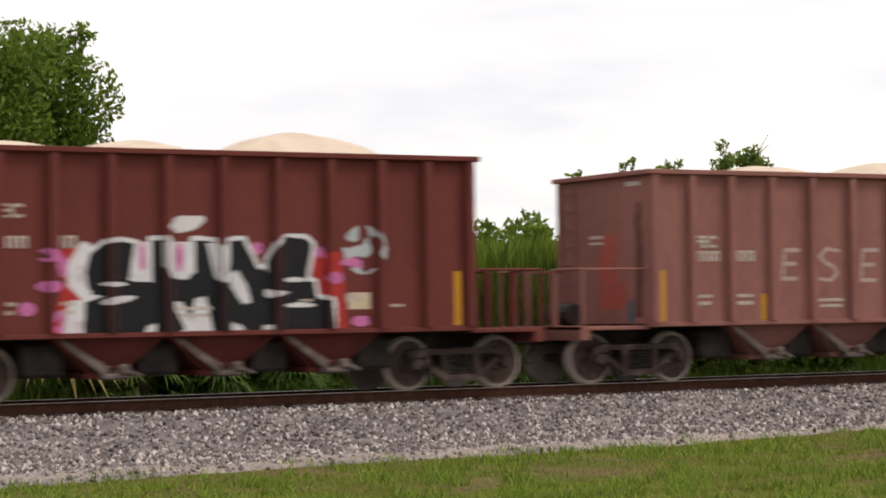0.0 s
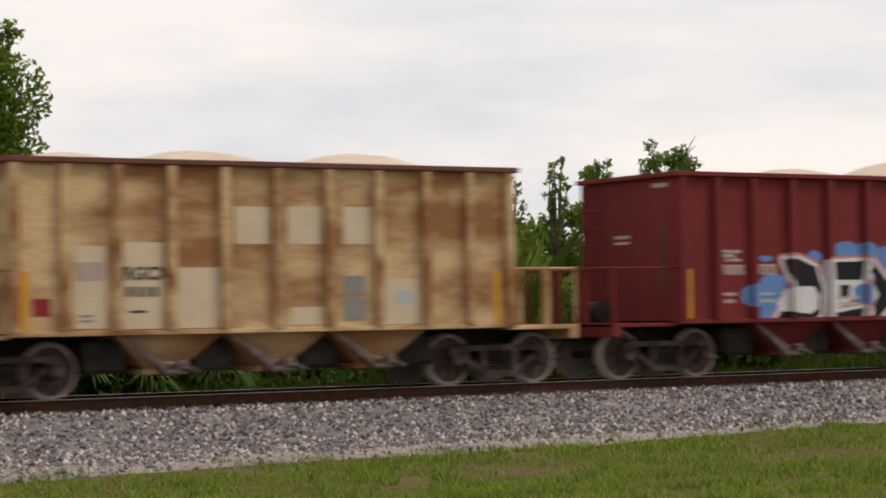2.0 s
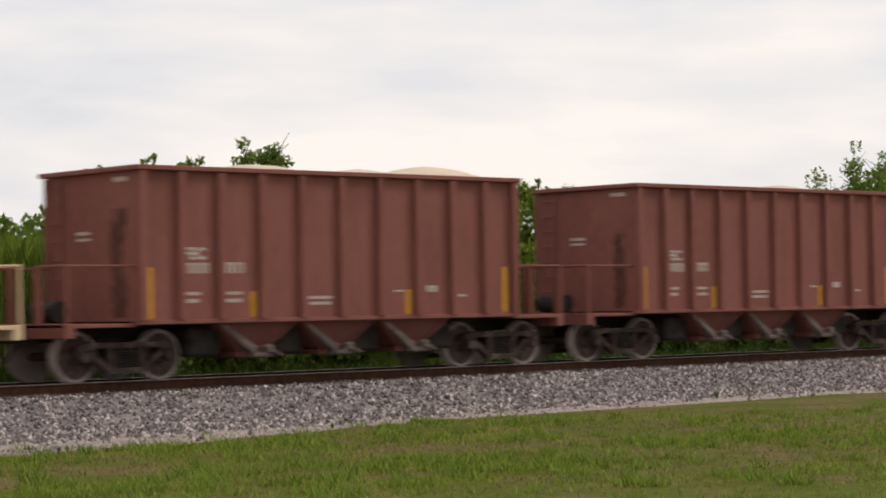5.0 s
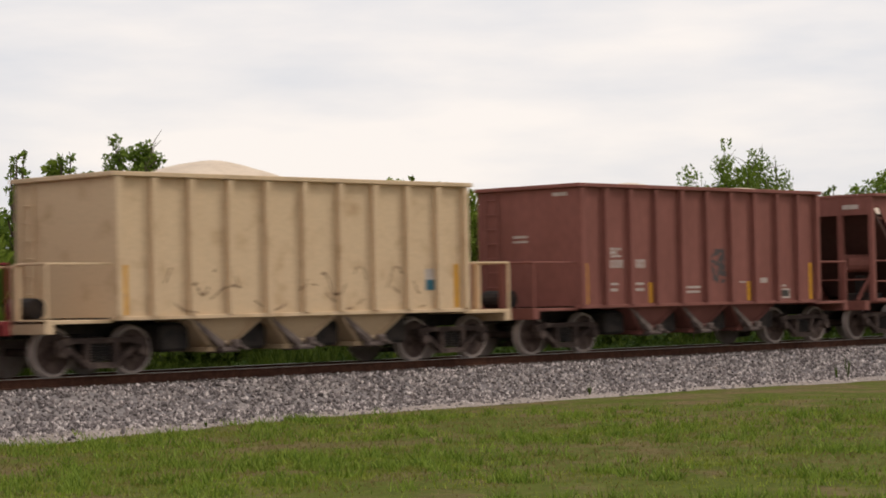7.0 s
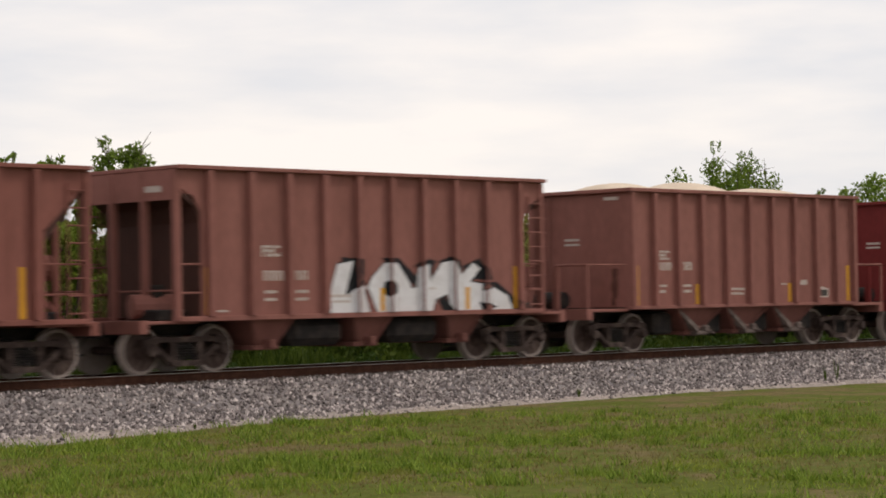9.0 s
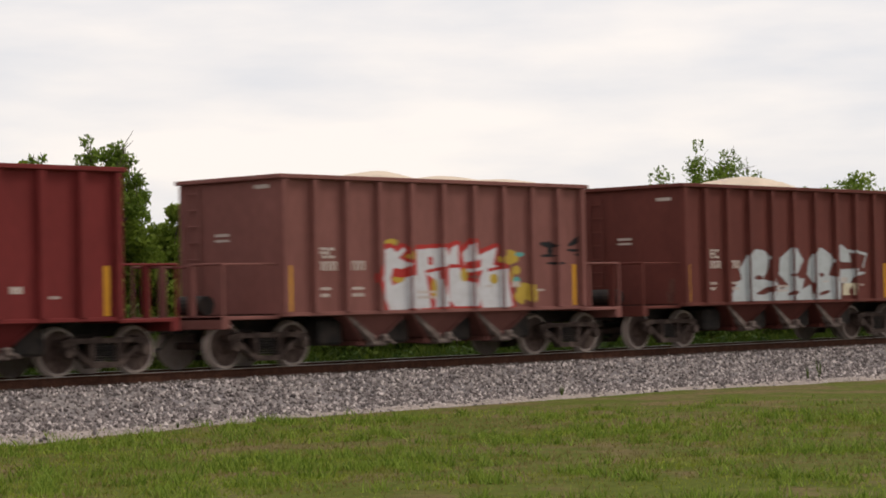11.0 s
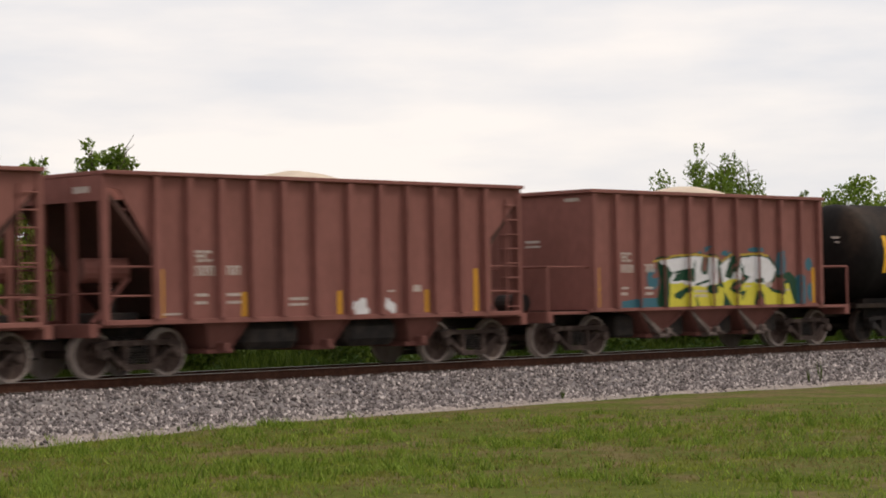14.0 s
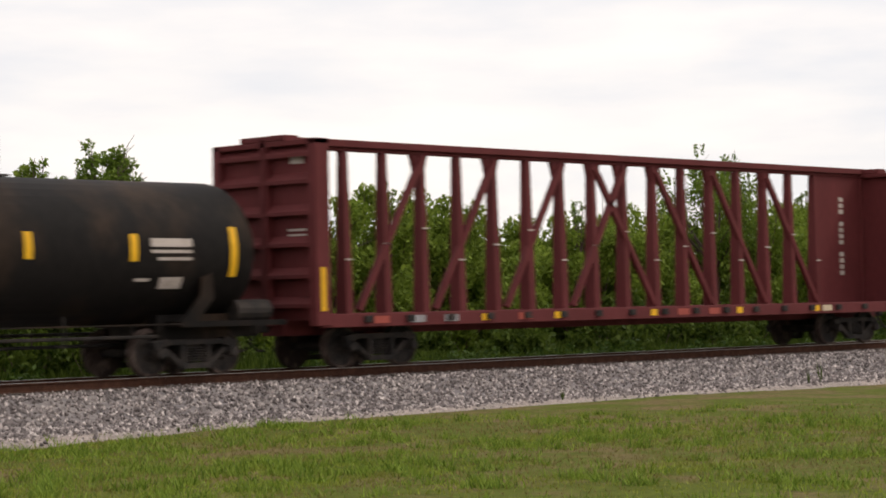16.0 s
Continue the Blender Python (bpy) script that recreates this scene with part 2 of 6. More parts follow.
def lathe(bm, profile, m, sides=20):
    """A turned body: profile of (radius, height), turned about z, placed by m."""
    rings = []
    for r, h in profile:
        rings.append([bm.verts.new(m @ Vector((r * math.cos(2 * math.pi * i / sides), r * math.sin(2 * math.pi * i / sides), h))) for i in range(sides)])
    for a, b in zip(rings, rings[1:]):
        for i in range(sides):
            j = (i + 1) % sides
            bm.faces.new((a[i], a[j], b[j], b[i]))
    bm.faces.new(rings[0][::-1])
    bm.faces.new(rings[-1])


def fixed(bm):
    bmesh.ops.recalc_face_normals(bm, faces=bm.faces[:])
    return bm

# ---------------------------------------------------------------- the setting
TRACK_Y, RAIL_Z, GAUGE = 33.75, 0.75, 1.435
EDGE_X, EDGE_Y = (-60, 0, 8, 15, 24, 32, 42, 60, 140), (25.4, 25.6, 26.0, 26.9, 27.9, 28.3, 27.7, 27.2, 27.2)


def grass_edge(x):
    return float(np.interp(x, EDGE_X, EDGE_Y)) + 0.16 * noise.noise((x * 0.9, 3.1, 0)) + 0.06 * noise.noise((x * 4.1, 7.7, 0))


def ground_z(x, y):
    far = max(0.0, y - 38.0)
    bumps = 0.05 * noise.noise((x * 0.16, y * 0.16, 0)) + 0.02 * noise.noise((x * 0.7, y * 0.7, 4))
    return bumps - 0.25 * min(1.0, far / 4) if y > 20 else bumps


def build_ground():
    bm = bmesh.new()
    xs = [-900, -400, -150, -60, -30] + [i * 1.0 for i in range(-15, 90)] + [100, 120, 160, 260, 500, 1200]
    ys = [-600, -200, -60, -20, 0] + [5 + i * 1.0 for i in range(0, 56)] + [70, 90, 140, 300, 900, 2500]
    grid = [[bm.verts.new((x, y, ground_z(x, y))) for y in ys] for x in xs]
    for i in range(len(xs) - 1):
        for j in range(len(ys) - 1):
            bm.faces.new((grid[i][j], grid[i + 1][j], grid[i + 1][j + 1], grid[i][j + 1])).smooth = True
    g = new("ground", finish(bm, "ground", GRASS_SOIL))
    return tagged(g, "mown green grass with dry brown patches", "ground", kind="structure")


def verge_width(x):
    return float(np.interp(x, (10, 20, 40), (1.5, 1.2, 0.75))) * (1 + 0.5 * noise.noise((x * 0.7, 1.7, 5)) + 0.3 * noise.noise((x * 2.9, 4.7, 5)))


def ballast_z(x, y):
    """The height of the stone bed across the track."""
    e = grass_edge(x)
    return float(np.interp(y, (e, e + 0.25, 30.0, 31.7, 35.8, 37.6, 38.6), (-0.06, 0.035, 0.09, RAIL_Z - 0.235, RAIL_Z - 0.235, 0.05, -0.3)))


def build_ballast():
    bm = bmesh.new()
    xs = [-120, -60, -20] + [i * 0.5 for i in range(-10, 180)] + [100, 130, 200, 400]
    cols = []
    for x in xs:
        e = grass_edge(x)
        ys = [e, e + 0.25] + list(np.linspace(e + 0.6, 30, 9)) + list(np.linspace(30.3, 31.7, 6)) + [33, 34.5, 35.8, 36.8, 37.6, 38.6]
        cols.append([bm.verts.new((x, y, ballast_z(x, y) + 0.025 * noise.noise((x * 2.3, y * 2.3, 1)))) for y in ys])
    for a, b in zip(cols, cols[1:]):
        for j in range(len(a) - 1):
            bm.faces.new((a[j], b[j], b[j + 1], a[j + 1])).smooth = True
    bed = tagged(new("ballast_bed", finish(bm, "ballast_bed", BALLAST)), "grey crushed stone ballast under the rails", "ballast", kind="structure")
    # loose stones on the bed
    rng = np.random.default_rng(5)
    n = 46000
    x = 4 + 62 * rng.random(n) ** 1.15
    y = np.array([grass_edge(v) for v in x])
    y = y + 0.05 + (32.85 - y) * rng.random(n)
    strip = np.array([(b - grass_edge(v)) / (1.15 * verge_width(v)) for v, b in zip(x, y)])
    keep = rng.random(n) < np.clip(0.34 + 0.75 * strip ** 1.3, 0, 1)
    x, y = x[keep], y[keep]
    n = len(x)
    z = np.array([ballast_z(a, b) for a, b in zip(x, y)])
    size = 0.018 + 0.036 * rng.random(n) ** 1.6
    base = np.array([(1, 0, 0), (-1, 0, 0), (0, 1, 0), (0, -1, 0), (0, 0, 1), (0, 0, -1)], float)
    v = base[None] * (size[:, None, None] * (0.6 + 0.8 * rng.random((n, 6, 1))))
    turn = rng.random(n) * 6.28
    c, s = np.cos(turn), np.sin(turn)
    v = np.stack([v[..., 0] * c[:, None] - v[..., 1] * s[:, None], v[..., 0] * s[:, None] + v[..., 1] * c[:, None], v[..., 2] + 0.5 * v[..., 0]], -1)
    v += np.stack([x, y, z + size * 0.45], -1)[:, None]
    f = np.array([(0, 2, 4), (2, 1, 4), (1, 3, 4), (3, 0, 4), (2, 0, 5), (1, 2, 5), (3, 1, 5), (0, 3, 5)])
    faces = (f[None] + 6 * np.arange(n)[:, None, None]).reshape(-1, 3)
    me = bpy.data.meshes.new("ballast_stones")
    me.from_pydata(v.reshape(-1, 3).tolist(), [], faces.tolist())
    me.materials.append(STONE)
    tagged(new("ballast_stones", me), "loose broken grey and white ballast stones", "stones", kind="stuff")
    return bed


def build_track():
    track = tagged(new("railway_track"), "rusty steel rails on dark wooden ties in ballast", "track", kind="structure")
    for y in (TRACK_Y - GAUGE / 2 - 0.035, TRACK_Y + GAUGE / 2 + 0.035):
        bm = bmesh.new()
        h = ((-0.07, -0.185), (0.07, -0.185), (0.07, -0.17), (0.012, -0.15), (0.012, -0.045), (0.036, -0.035), (0.036, -0.006), (-0.036, -0.006), (-0.036, -0.035), (-0.012, -0.045), (-0.012, -0.15), (-0.07, -0.17))
        a = [bm.verts.new((-200, y + p, RAIL_Z + q)) for p, q in h]
        b = [bm.verts.new((500, y + p, RAIL_Z + q)) for p, q in h]
        for i in range(len(h)):
            j = (i + 1) % len(h)
            bm.faces.new((a[i], a[j], b[j], b[i]))
        rail = part("rail", finish(fixed(bm), "rail", RAIL_RUST), track, "rusty brown rail")
        part("rail_head", boxes("rail_head", RAIL_HEAD, (-200, 500, y - 0.033, y + 0.033, RAIL_Z - 0.006, RAIL_Z)), rail, "shiny worn rail top")
    tie = boxes("tie", TIE_WOOD, (-0.115, 0.115, -1.3, 1.3, -0.12, 0.06), bevel=0.012)
    for i in range(170):
        part("tie", tie, track, at=pose(-10 + i * 0.52, TRACK_Y, RAIL_Z - 0.235, 0, 0, random.uniform(-1, 1)))
    return track


def leaf_cloud(rng, centres, radii, count, size, flat=1.0):
    """Vertices and faces of many small leaves scattered in clumps."""
    centres, radii = np.asarray(centres, float), np.asarray(radii, float)
    w = radii ** 2
    pick = rng.choice(len(centres), count, p=w / w.sum())
    d = rng.normal(size=(count, 3))
    d /= np.linalg.norm(d, axis=1)[:, None]
    r = radii[pick] * rng.random(count) ** 0.45
    p = centres[pick] + d * r[:, None] * np.array([1, 1, flat])
    u = rng.normal(size=(count, 3))
    u /= np.linalg.norm(u, axis=1)[:, None]
    t = np.cross(u, rng.normal(size=(count, 3)))
    t /= np.linalg.norm(t, axis=1)[:, None]
    s = size * (0.6 + 0.8 * rng.random(count))[:, None]
    v = np.stack([p - u * s, p + t * s * 0.45, p + u * s, p - t * s * 0.45], 1)
    return v.reshape(-1, 3), np.arange(count * 4).reshape(-1, 4)


def leaf_mesh(name, v, f, mat):
    me = bpy.data.meshes.new(name)
    me.from_pydata(v.tolist(), [], f.tolist())
    me.materials.append(mat)
    return me


def limb(bm, a, b, r0, r1, sides=7):
    a, b = Vector(a), Vector(b)
    q = (b - a).to_track_quat("Z", "Y").to_matrix().to_4x4()
    bmesh.ops.create_cone(bm, cap_ends=True, segments=sides, radius1=r0, radius2=r1, depth=(b - a).length, matrix=Matrix.Translation((a + b) / 2) @ q)


def tree(name, x, y, height, spread, seed, leaves, label, crown_from=0.35, leaf=0.11, mat=None, sparse=0.0, bare=0):
    """A tree or tall shrub: tapered trunk, limbs, a crown of leaf clumps and some bare twigs."""
    rng = np.random.default_rng(seed)
    z0 = ground_z(x, y) - 0.05
    thing = new(name)
    thing.location = (x, y, z0)
    tagged(thing, label, "shrub" if height < 4 else "tree")
    bm = bmesh.new()
    lean = rng.normal(0, 0.012 * height, 2)
    fork = Vector((lean[0] * 0.4, lean[1] * 0.4, height * crown_from))
    r0 = 0.02 + 0.022 * height
    limb(bm, (0, 0, 0), fork, r0, r0 * 0.7)
    clumps, radii = [], []
    n = int(9 + height * 1.6)
    for i in range(n):
        a = 2.4 * i + rng.random()
        h = crown_from + (1 - crown_from) * (i + 0.5 + 0.6 * (rng.random() - 0.5)) / n
        k = math.sin(math.pi * min(1.0, max(0.08, (h - crown_from * 0.7) / (1.06 - crown_from * 0.7)))) ** 0.7
        d = spread * k * (0.45 + 0.55 * rng.random())
        tip = Vector((lean[0] * h + d * math.cos(a), lean[1] * h + d * math.sin(a), height * h))
        mid = fork.lerp(tip, 0.5) + Vector((0, 0, -0.06 * height * rng.random()))
        limb(bm, fork, mid, r0 * 0.45, r0 * 0.28, 5)
        limb(bm, mid, tip, r0 * 0.28, r0 * 0.08, 5)
        for q, s in ((tip, 0.30), (mid.lerp(tip, 0.6), 0.26)):
            clumps.append(q)
            radii.append(spread * s * (0.7 + 0.6 * rng.random()) * (1 - sparse * 0.5))
        for _ in range(bare):
            limb(bm, tip, tip + Vector((rng.normal(0, 0.35), rng.normal(0, 0.3), abs(rng.normal(0.35, 0.3)))) * (spread * (0.45 if bare < 3 else 0.55)), 0.018, 0.006, 4)
        for _ in range(3):
            clumps.append(tip + Vector(rng.normal(0, spread * 0.17, 3)))
            radii.append(spread * 0.14 * (0.6 + rng.random()))
    part("trunk", finish(bm, "trunk", BARK), thing)
    v, f = leaf_cloud(rng, [tuple(c) for c in clumps], radii, leaves, leaf)
    part("crown", leaf_mesh("crown", v, f, mat or LEAF_TREE), thing)
    return thing


def palm(x, y, height, seed):
    """A low fan palm with drooping fronds."""
    rng = np.random.default_rng(seed)
    thing = new("fan_palm")
    thing.location = (x, y, ground_z(x, y) - 0.05)
    tagged(thing, "low green fan palm beside the track", "palm")
    bm = bmesh.new()
    limb(bm, (0, 0, 0), (0.05, 0, height * 0.6), 0.16, 0.13, 8)
    part("trunk", finish(bm, "trunk", BARK), thing)
    for i in range(22):
        a, up = 2.4 * i + rng.random(), rng.uniform(-0.5, 1.2)
        bm = bmesh.new()
        base = Vector((0.05, 0, height * 0.6))
        out = Vector((math.cos(a) * math.cos(up), math.sin(a) * math.cos(up), math.sin(up)))
        hub = base + out * (0.35 + 0.25 * rng.random()) * height * 0.5
        limb(bm, base, hub, 0.014, 0.01, 4)
        side = out.cross(Vector((0, 0, 1))).normalized()
        for j in range(15):
            b = (j - 7) * 0.19
            d = (out * math.cos(b) + side * math.sin(b)).normalized()
            ln = 0.42 * height * (1 - 0.25 * abs(j - 7) / 7)
            w = d.cross(Vector((0, 0, 1))).normalized() * 0.022 * height
            tip = hub + d * ln + Vector((0, 0, -0.16 * height * (0.4 + rng.random())))
            m = hub + d * ln * 0.5
            p = [bm.verts.new(q) for q in (hub, m + w, tip, m - w)]
            bm.faces.new(p)
        part("frond", finish(bm, "frond", LEAF_FROND_DRY if height > 4 and i % 5 < 2 else LEAF_PALM), thing)
    return thing


def reeds():
    """Tall cane grass and rough undergrowth along the far side of the line."""
    rng = np.random.default_rng(12)
    n = 60000
    x = 6 + 84 * rng.random(n)
    y = 39.4 + 4.2 * rng.random(n) ** 1.2
    tall = np.array([0.75 + 0.5 * max(0.0, noise.noise((a * 0.35, 2.0, 0)) + 0.35) + 2.9 * math.exp(-((a - 24.7) / 1.5) ** 2) for a in x])
    h = tall * (0.5 + 0.7 * rng.random(n))
    a = rng.random(n) * 6.28
    w = 0.022 + 0.02 * rng.random(n)
    lean = rng.normal(0, 0.22, (n, 2)) * h[:, None]
    z = np.full(n, -0.32)
    dx, dy = np.cos(a) * w, np.sin(a) * w
    v = np.stack([np.stack([x - dx, y - dy, z], -1), np.stack([x + dx, y + dy, z], -1),
                  np.stack([x + dx * 0.8 + lean[:, 0] * 0.4, y + dy * 0.8 + lean[:, 1] * 0.4, z + h * 0.62], -1),
                  np.stack([x + lean[:, 0], y + lean[:, 1], z + h], -1),
                  np.stack([x - dx * 0.8 + lean[:, 0] * 0.4, y - dy * 0.8 + lean[:, 1] * 0.4, z + h * 0.62], -1)], 1)
    f = np.arange(n * 5).reshape(-1, 5)
    tagged(new("tall_grass", leaf_mesh("tall_grass", v.reshape(-1, 3), f, LEAF_REED)), "tall green cane grass and weeds behind the line", "tall grass", kind="stuff")
    # a stand of taller cane
    k = 9000
    cx, cy = 23.3 + 3.0 * rng.random(k), 40.2 + 2.2 * rng.random(k)
    ch = 4.3 * (0.55 + 0.42 * rng.random(k))
    ca, cw = rng.random(k) * 6.28, 0.02 + 0.016 * rng.random(k)
    droop = rng.normal(0, 0.10, (k, 2)) * ch[:, None]
    dx, dy, cz = np.cos(ca) * cw, np.sin(ca) * cw, np.full(k, -0.32)
    v = np.stack([np.stack([cx - dx, cy - dy, cz], -1), np.stack([cx + dx, cy + dy, cz], -1), np.stack([cx + dx + droop[:, 0] * 0.35, cy + dy + droop[:, 1] * 0.35, cz + ch * 0.75], -1),
                  np.stack([cx + droop[:, 0], cy + droop[:, 1], cz + ch], -1), np.stack([cx - dx + droop[:, 0] * 0.35, cy - dy + droop[:, 1] * 0.35, cz + ch * 0.75], -1)], 1)
    tagged(new("cane_stand", leaf_mesh("cane_stand", v.reshape(-1, 3), np.arange(k * 5).reshape(-1, 5), LEAF_SHRUB)), "stand of tall light green cane behind the line", "cane", kind="stuff")
    # low leafy growth in front of the canes
    m = 420
    cx = 6 + 84 * rng.random(m)
    cy = 38.5 + 1.6 * rng.random(m)
    cr = 0.22 + 0.28 * rng.random(m)
    cz = -0.2 + 0.75 * rng.random(m) ** 1.3
    v, f = leaf_cloud(rng, np.stack([cx, cy, cz], -1), cr, 42000, 0.075)
    tagged(new("undergrowth", leaf_mesh("undergrowth", v, f, LEAF_UNDER)), "dark green leafy undergrowth along the ballast", "undergrowth", kind="stuff")


def lawn():
    """Short mown blades with taller tufts, thick in swathes and thin over the bare patches."""
    kinds = (("lawn_grass", "short mown green grass blades", BLADE, 150000, 21, False, 0), ("grass_tufts", "taller tufts of green grass", BLADE_DARK, 80000, 23, False, 1700),
             ("dry_grass", "dry straw-coloured grass among the green", BLADE_DRY, 60000, 22, True, 0))
    for name, label, mat, n, seed, dry, tufts in kinds:
        rng = np.random.default_rng(seed)
        k = tufts or n
        d = 12.5 + 23 * rng.random(k) ** 0.9
        t = np.radians(rng.uniform(30, 76, k))
        x, y = d * np.cos(t), d * np.sin(t)
        x *= 1 + 0.35 * rng.random(k) * (d > 22)
        if tufts:
            which = rng.integers(0, tufts, n)
            wide = (0.05 + 0.12 * rng.random(tufts))[which]
            x, y = x[which] + rng.normal(0, 1, n) * wide, y[which] + rng.normal(0, 1, n) * wide
        e = np.array([grass_edge(q) for q in x])
        patch = np.array([1.15 * noise.noise((a * 0.30, b * 0.55, 9)) + 0.55 * noise.noise((a * 1.3, b * 1.9, 3)) + float(np.interp(a, (12, 22), (-0.18, 0.13))) for a, b in zip(x, y)])
        ragged = 0.10 + (0.7 if dry else 0.4) * rng.random(n) ** 3
        keep = (y < e + ragged) & ((patch > 0.0) if dry else (patch < -0.04 + 0.34 * rng.random(n) + (0.1 if tufts else 0)))
        x, y = x[keep], y[keep]
        k = len(x)
        h = (0.025 + 0.05 * rng.random(k) ** 2) * (2.5 if tufts else 1.0)
        z = np.array([max(ground_z(a, b), ballast_z(a, b) + 0.02 if b > grass_edge(a) else -9.0) for a, b in zip(x, y)]) - 0.004
        a = rng.random(k) * 6.28
        w = 0.006 + 0.008 * rng.random(k)
        lean = rng.normal(0, 0.5, (k, 2)) * h[:, None]
        dx, dy = np.cos(a) * w, np.sin(a) * w
        v = np.stack([np.stack([x - dx, y - dy, z], -1), np.stack([x + dx, y + dy, z], -1), np.stack([x + lean[:, 0], y + lean[:, 1], z + h], -1)], 1)
        tagged(new(name, leaf_mesh(name, v.reshape(-1, 3), np.arange(k * 3).reshape(-1, 3), mat)), label, "grass", kind="stuff")


def verge():
    """A strip of pale fine gravel between the ballast and the grass."""
    bm = bmesh.new()
    last = None
    for i in range(400):
        x = -5 + i * 0.22
        e = grass_edge(x)
        w = verge_width(x)
        row = [bm.verts.new((x, e + w * q - 0.06, ballast_z(x, e + max(0.0, w * q - 0.06)) + 0.03 - 0.05 * (q == 0) - 0.04 * (q == 1))) for q in (0, 0.25, 0.6, 1)]
        if last:
            for j in range(3):
                bm.faces.new((last[j], row[j], row[j + 1], last[j + 1])).smooth = True
        last = row
    tagged(new("gravel_verge", finish(bm, "gravel_verge", VERGE)), "pale fine gravel strip beside the grass", "gravel", kind="structure")


def weed(x, y, h, seed):
    """A single upright weed at the edge of the gravel."""
    rng = np.random.default_rng(seed)
    bm = bmesh.new()
    root = bm.verts.new((0, 0, 0))
    for _ in range(9):
        a = rng.random() * 6.28
        top = Vector((rng.normal(0, 0.12) * h, rng.normal(0, 0.12) * h, h * (0.5 + 0.5 * rng.random())))
        side = Vector((math.cos(a), math.sin(a), 0)) * 0.012
        bm.faces.new([root] + [bm.verts.new(q) for q in (top * 0.5 + side, top, top * 0.5 - side)])
    ob = new("weed", finish(bm, "weed", LEAF_REED))
    ob.location = (x, y, max(ground_z(x, y), ballast_z(x, y)) - 0.01)
    tagged(ob, "thin green weed at the edge of the gravel", "weed")


build_ground()
build_ballast()
build_track()
reeds()
lawn()
verge()
for i, (x, y, h) in enumerate(((16.7, 27.05, 0.16), (41.9, 28.4, 0.62), (41.3, 28.3, 0.4), (33.0, 28.6, 0.3), (22.5, 27.9, 0.14), (9.5, 26.3, 0.16), (7.6, 26.2, 0.14))):
    weed(x, y, h, i)

# ---------------------------------------------------------------- the plants behind the line
tree("tree", 14.3, 46, 8.3, 3.2, 17, 80000, "large leafy green tree behind the train", 0.22, 0.082)
tree("tree", 34.9, 46, 6.45, 1.1, 4, 8000, "slim tree with a dense top and bare twigs", 0.74, 0.066, None, 0.1, 5)
tree("tree", 61.6, 46, 6.95, 2.4, 6, 10000, "open-crowned small tree behind the hedge", 0.5, 0.075, None, 0.6, 3)
tree("tree", 69.8, 46, 6.3, 1.9, 7, 10000, "open-crowned small tree behind the hedge", 0.4, 0.08, None, 0.2, 1)
tree("tree", 64.6, 47, 6.2, 1.0, 8, 2200, "thin young tree with loose leaves", 0.4, 0.09, None, 0.4, 2)
SHRUBS = [(18.6, 46, 3.3, 1.5, 0.1), (20.5, 46, 4.5, 1.2, 0.5), (22.6, 46, 3.3, 1.4, 0.3), (25.8, 46, 3.3, 1.6, 0.1), (29.2, 46, 3.7, 1.9, 0.1), (32.8, 46, 5.5, 1.5, 0.5),
          (36.2, 46, 5.2, 1.4, 0.2), (39.3, 46, 4.5, 2.0, 0.1), (42.6, 46, 5.0, 1.9, 0.1), (45.3, 46, 5.6, 1.7, 0.1), (48.0, 46, 5.0, 1.9, 0.1),
          (51.5, 47, 4.5, 2.0, 0.1), (54.6, 46, 4.8, 1.9, 0.2), (57.3, 46, 5.1, 1.9, 0.1), (62.5, 45, 5.3, 2.3, 0.1), (66.5, 46, 5.5, 2.3, 0.1), (74.0, 47, 5.7, 2.5, 0.1), (80.0, 48, 5.9, 2.7, 0.1)]
for i, (x, y, h, w, s) in enumerate(SHRUBS):
    tree("shrub", x, y, h, w * 1.2, 40 + i, int(9500 + 3400 * w), "dense green leafy shrub in the hedge", 0.12, 0.098, LEAF_SHRUB, s, 1 if s > 0.05 else 0)
for i, (x, h) in enumerate(((21.3, 5.2), (30.0, 5.9), (31.3, 6.3), (32.7, 6.3), (45.4, 6.1), (54.3, 5.6), (67.6, 6.3))):
    tree("young_tree", x, 46.3, h, 0.45, 210 + i, 700, "thin young tree with loose leaves above the hedge", 0.62, 0.07, None, 0.3, 2)
for i in range(27):
    x = 17 + i * 2.5 + random.uniform(-0.6, 0.6)
    tree("shrub", x, random.uniform(48.5, 50), random.uniform(3.8, 4.7) * (0.72 if x < 28 else 1.0), random.uniform(2.1, 2.6), 160 + i, 9000, "dark green shrub at the back of the hedge", 0.08, 0.13, LEAF_TREE)
for i in range(34):
    x = 17 + i * 2.0 + random.uniform(-0.7, 0.7)
    tree("shrub", x, random.uniform(40.5, 43.5), random.uniform(1.4, 2.6), random.uniform(1.0, 1.5), 90 + i, 3000, "low green bush behind the line", 0.08, 0.10, LEAF_REED)
for x, y, h, s in ((13.6, 41.6, 4.6, 1), (12.9, 42.2, 4.9, 6), (17.2, 40.6, 1.9, 2), (19.0, 41.0, 2.0, 3), (15.6, 40.4, 1.8, 4)):
    palm(x, y, h, s)

# ---------------------------------------------------------------- the train
SPEED = 18.4
BROWN, PINK, DARK, RED, TAN, ROSE = (0.236, 0.090, 0.072), (0.264, 0.114, 0.096), (0.148, 0.036, 0.029), (0.170, 0.024, 0.023), (0.62, 0.455, 0.292), (0.256, 0.106, 0.087)
# Bays keep this share of the car colour, painting in shade under the body.
BAY_SHADE = 0.78
WHEEL_R = 0.457
MOVING, WHEELS = [], []
MESHES = {}


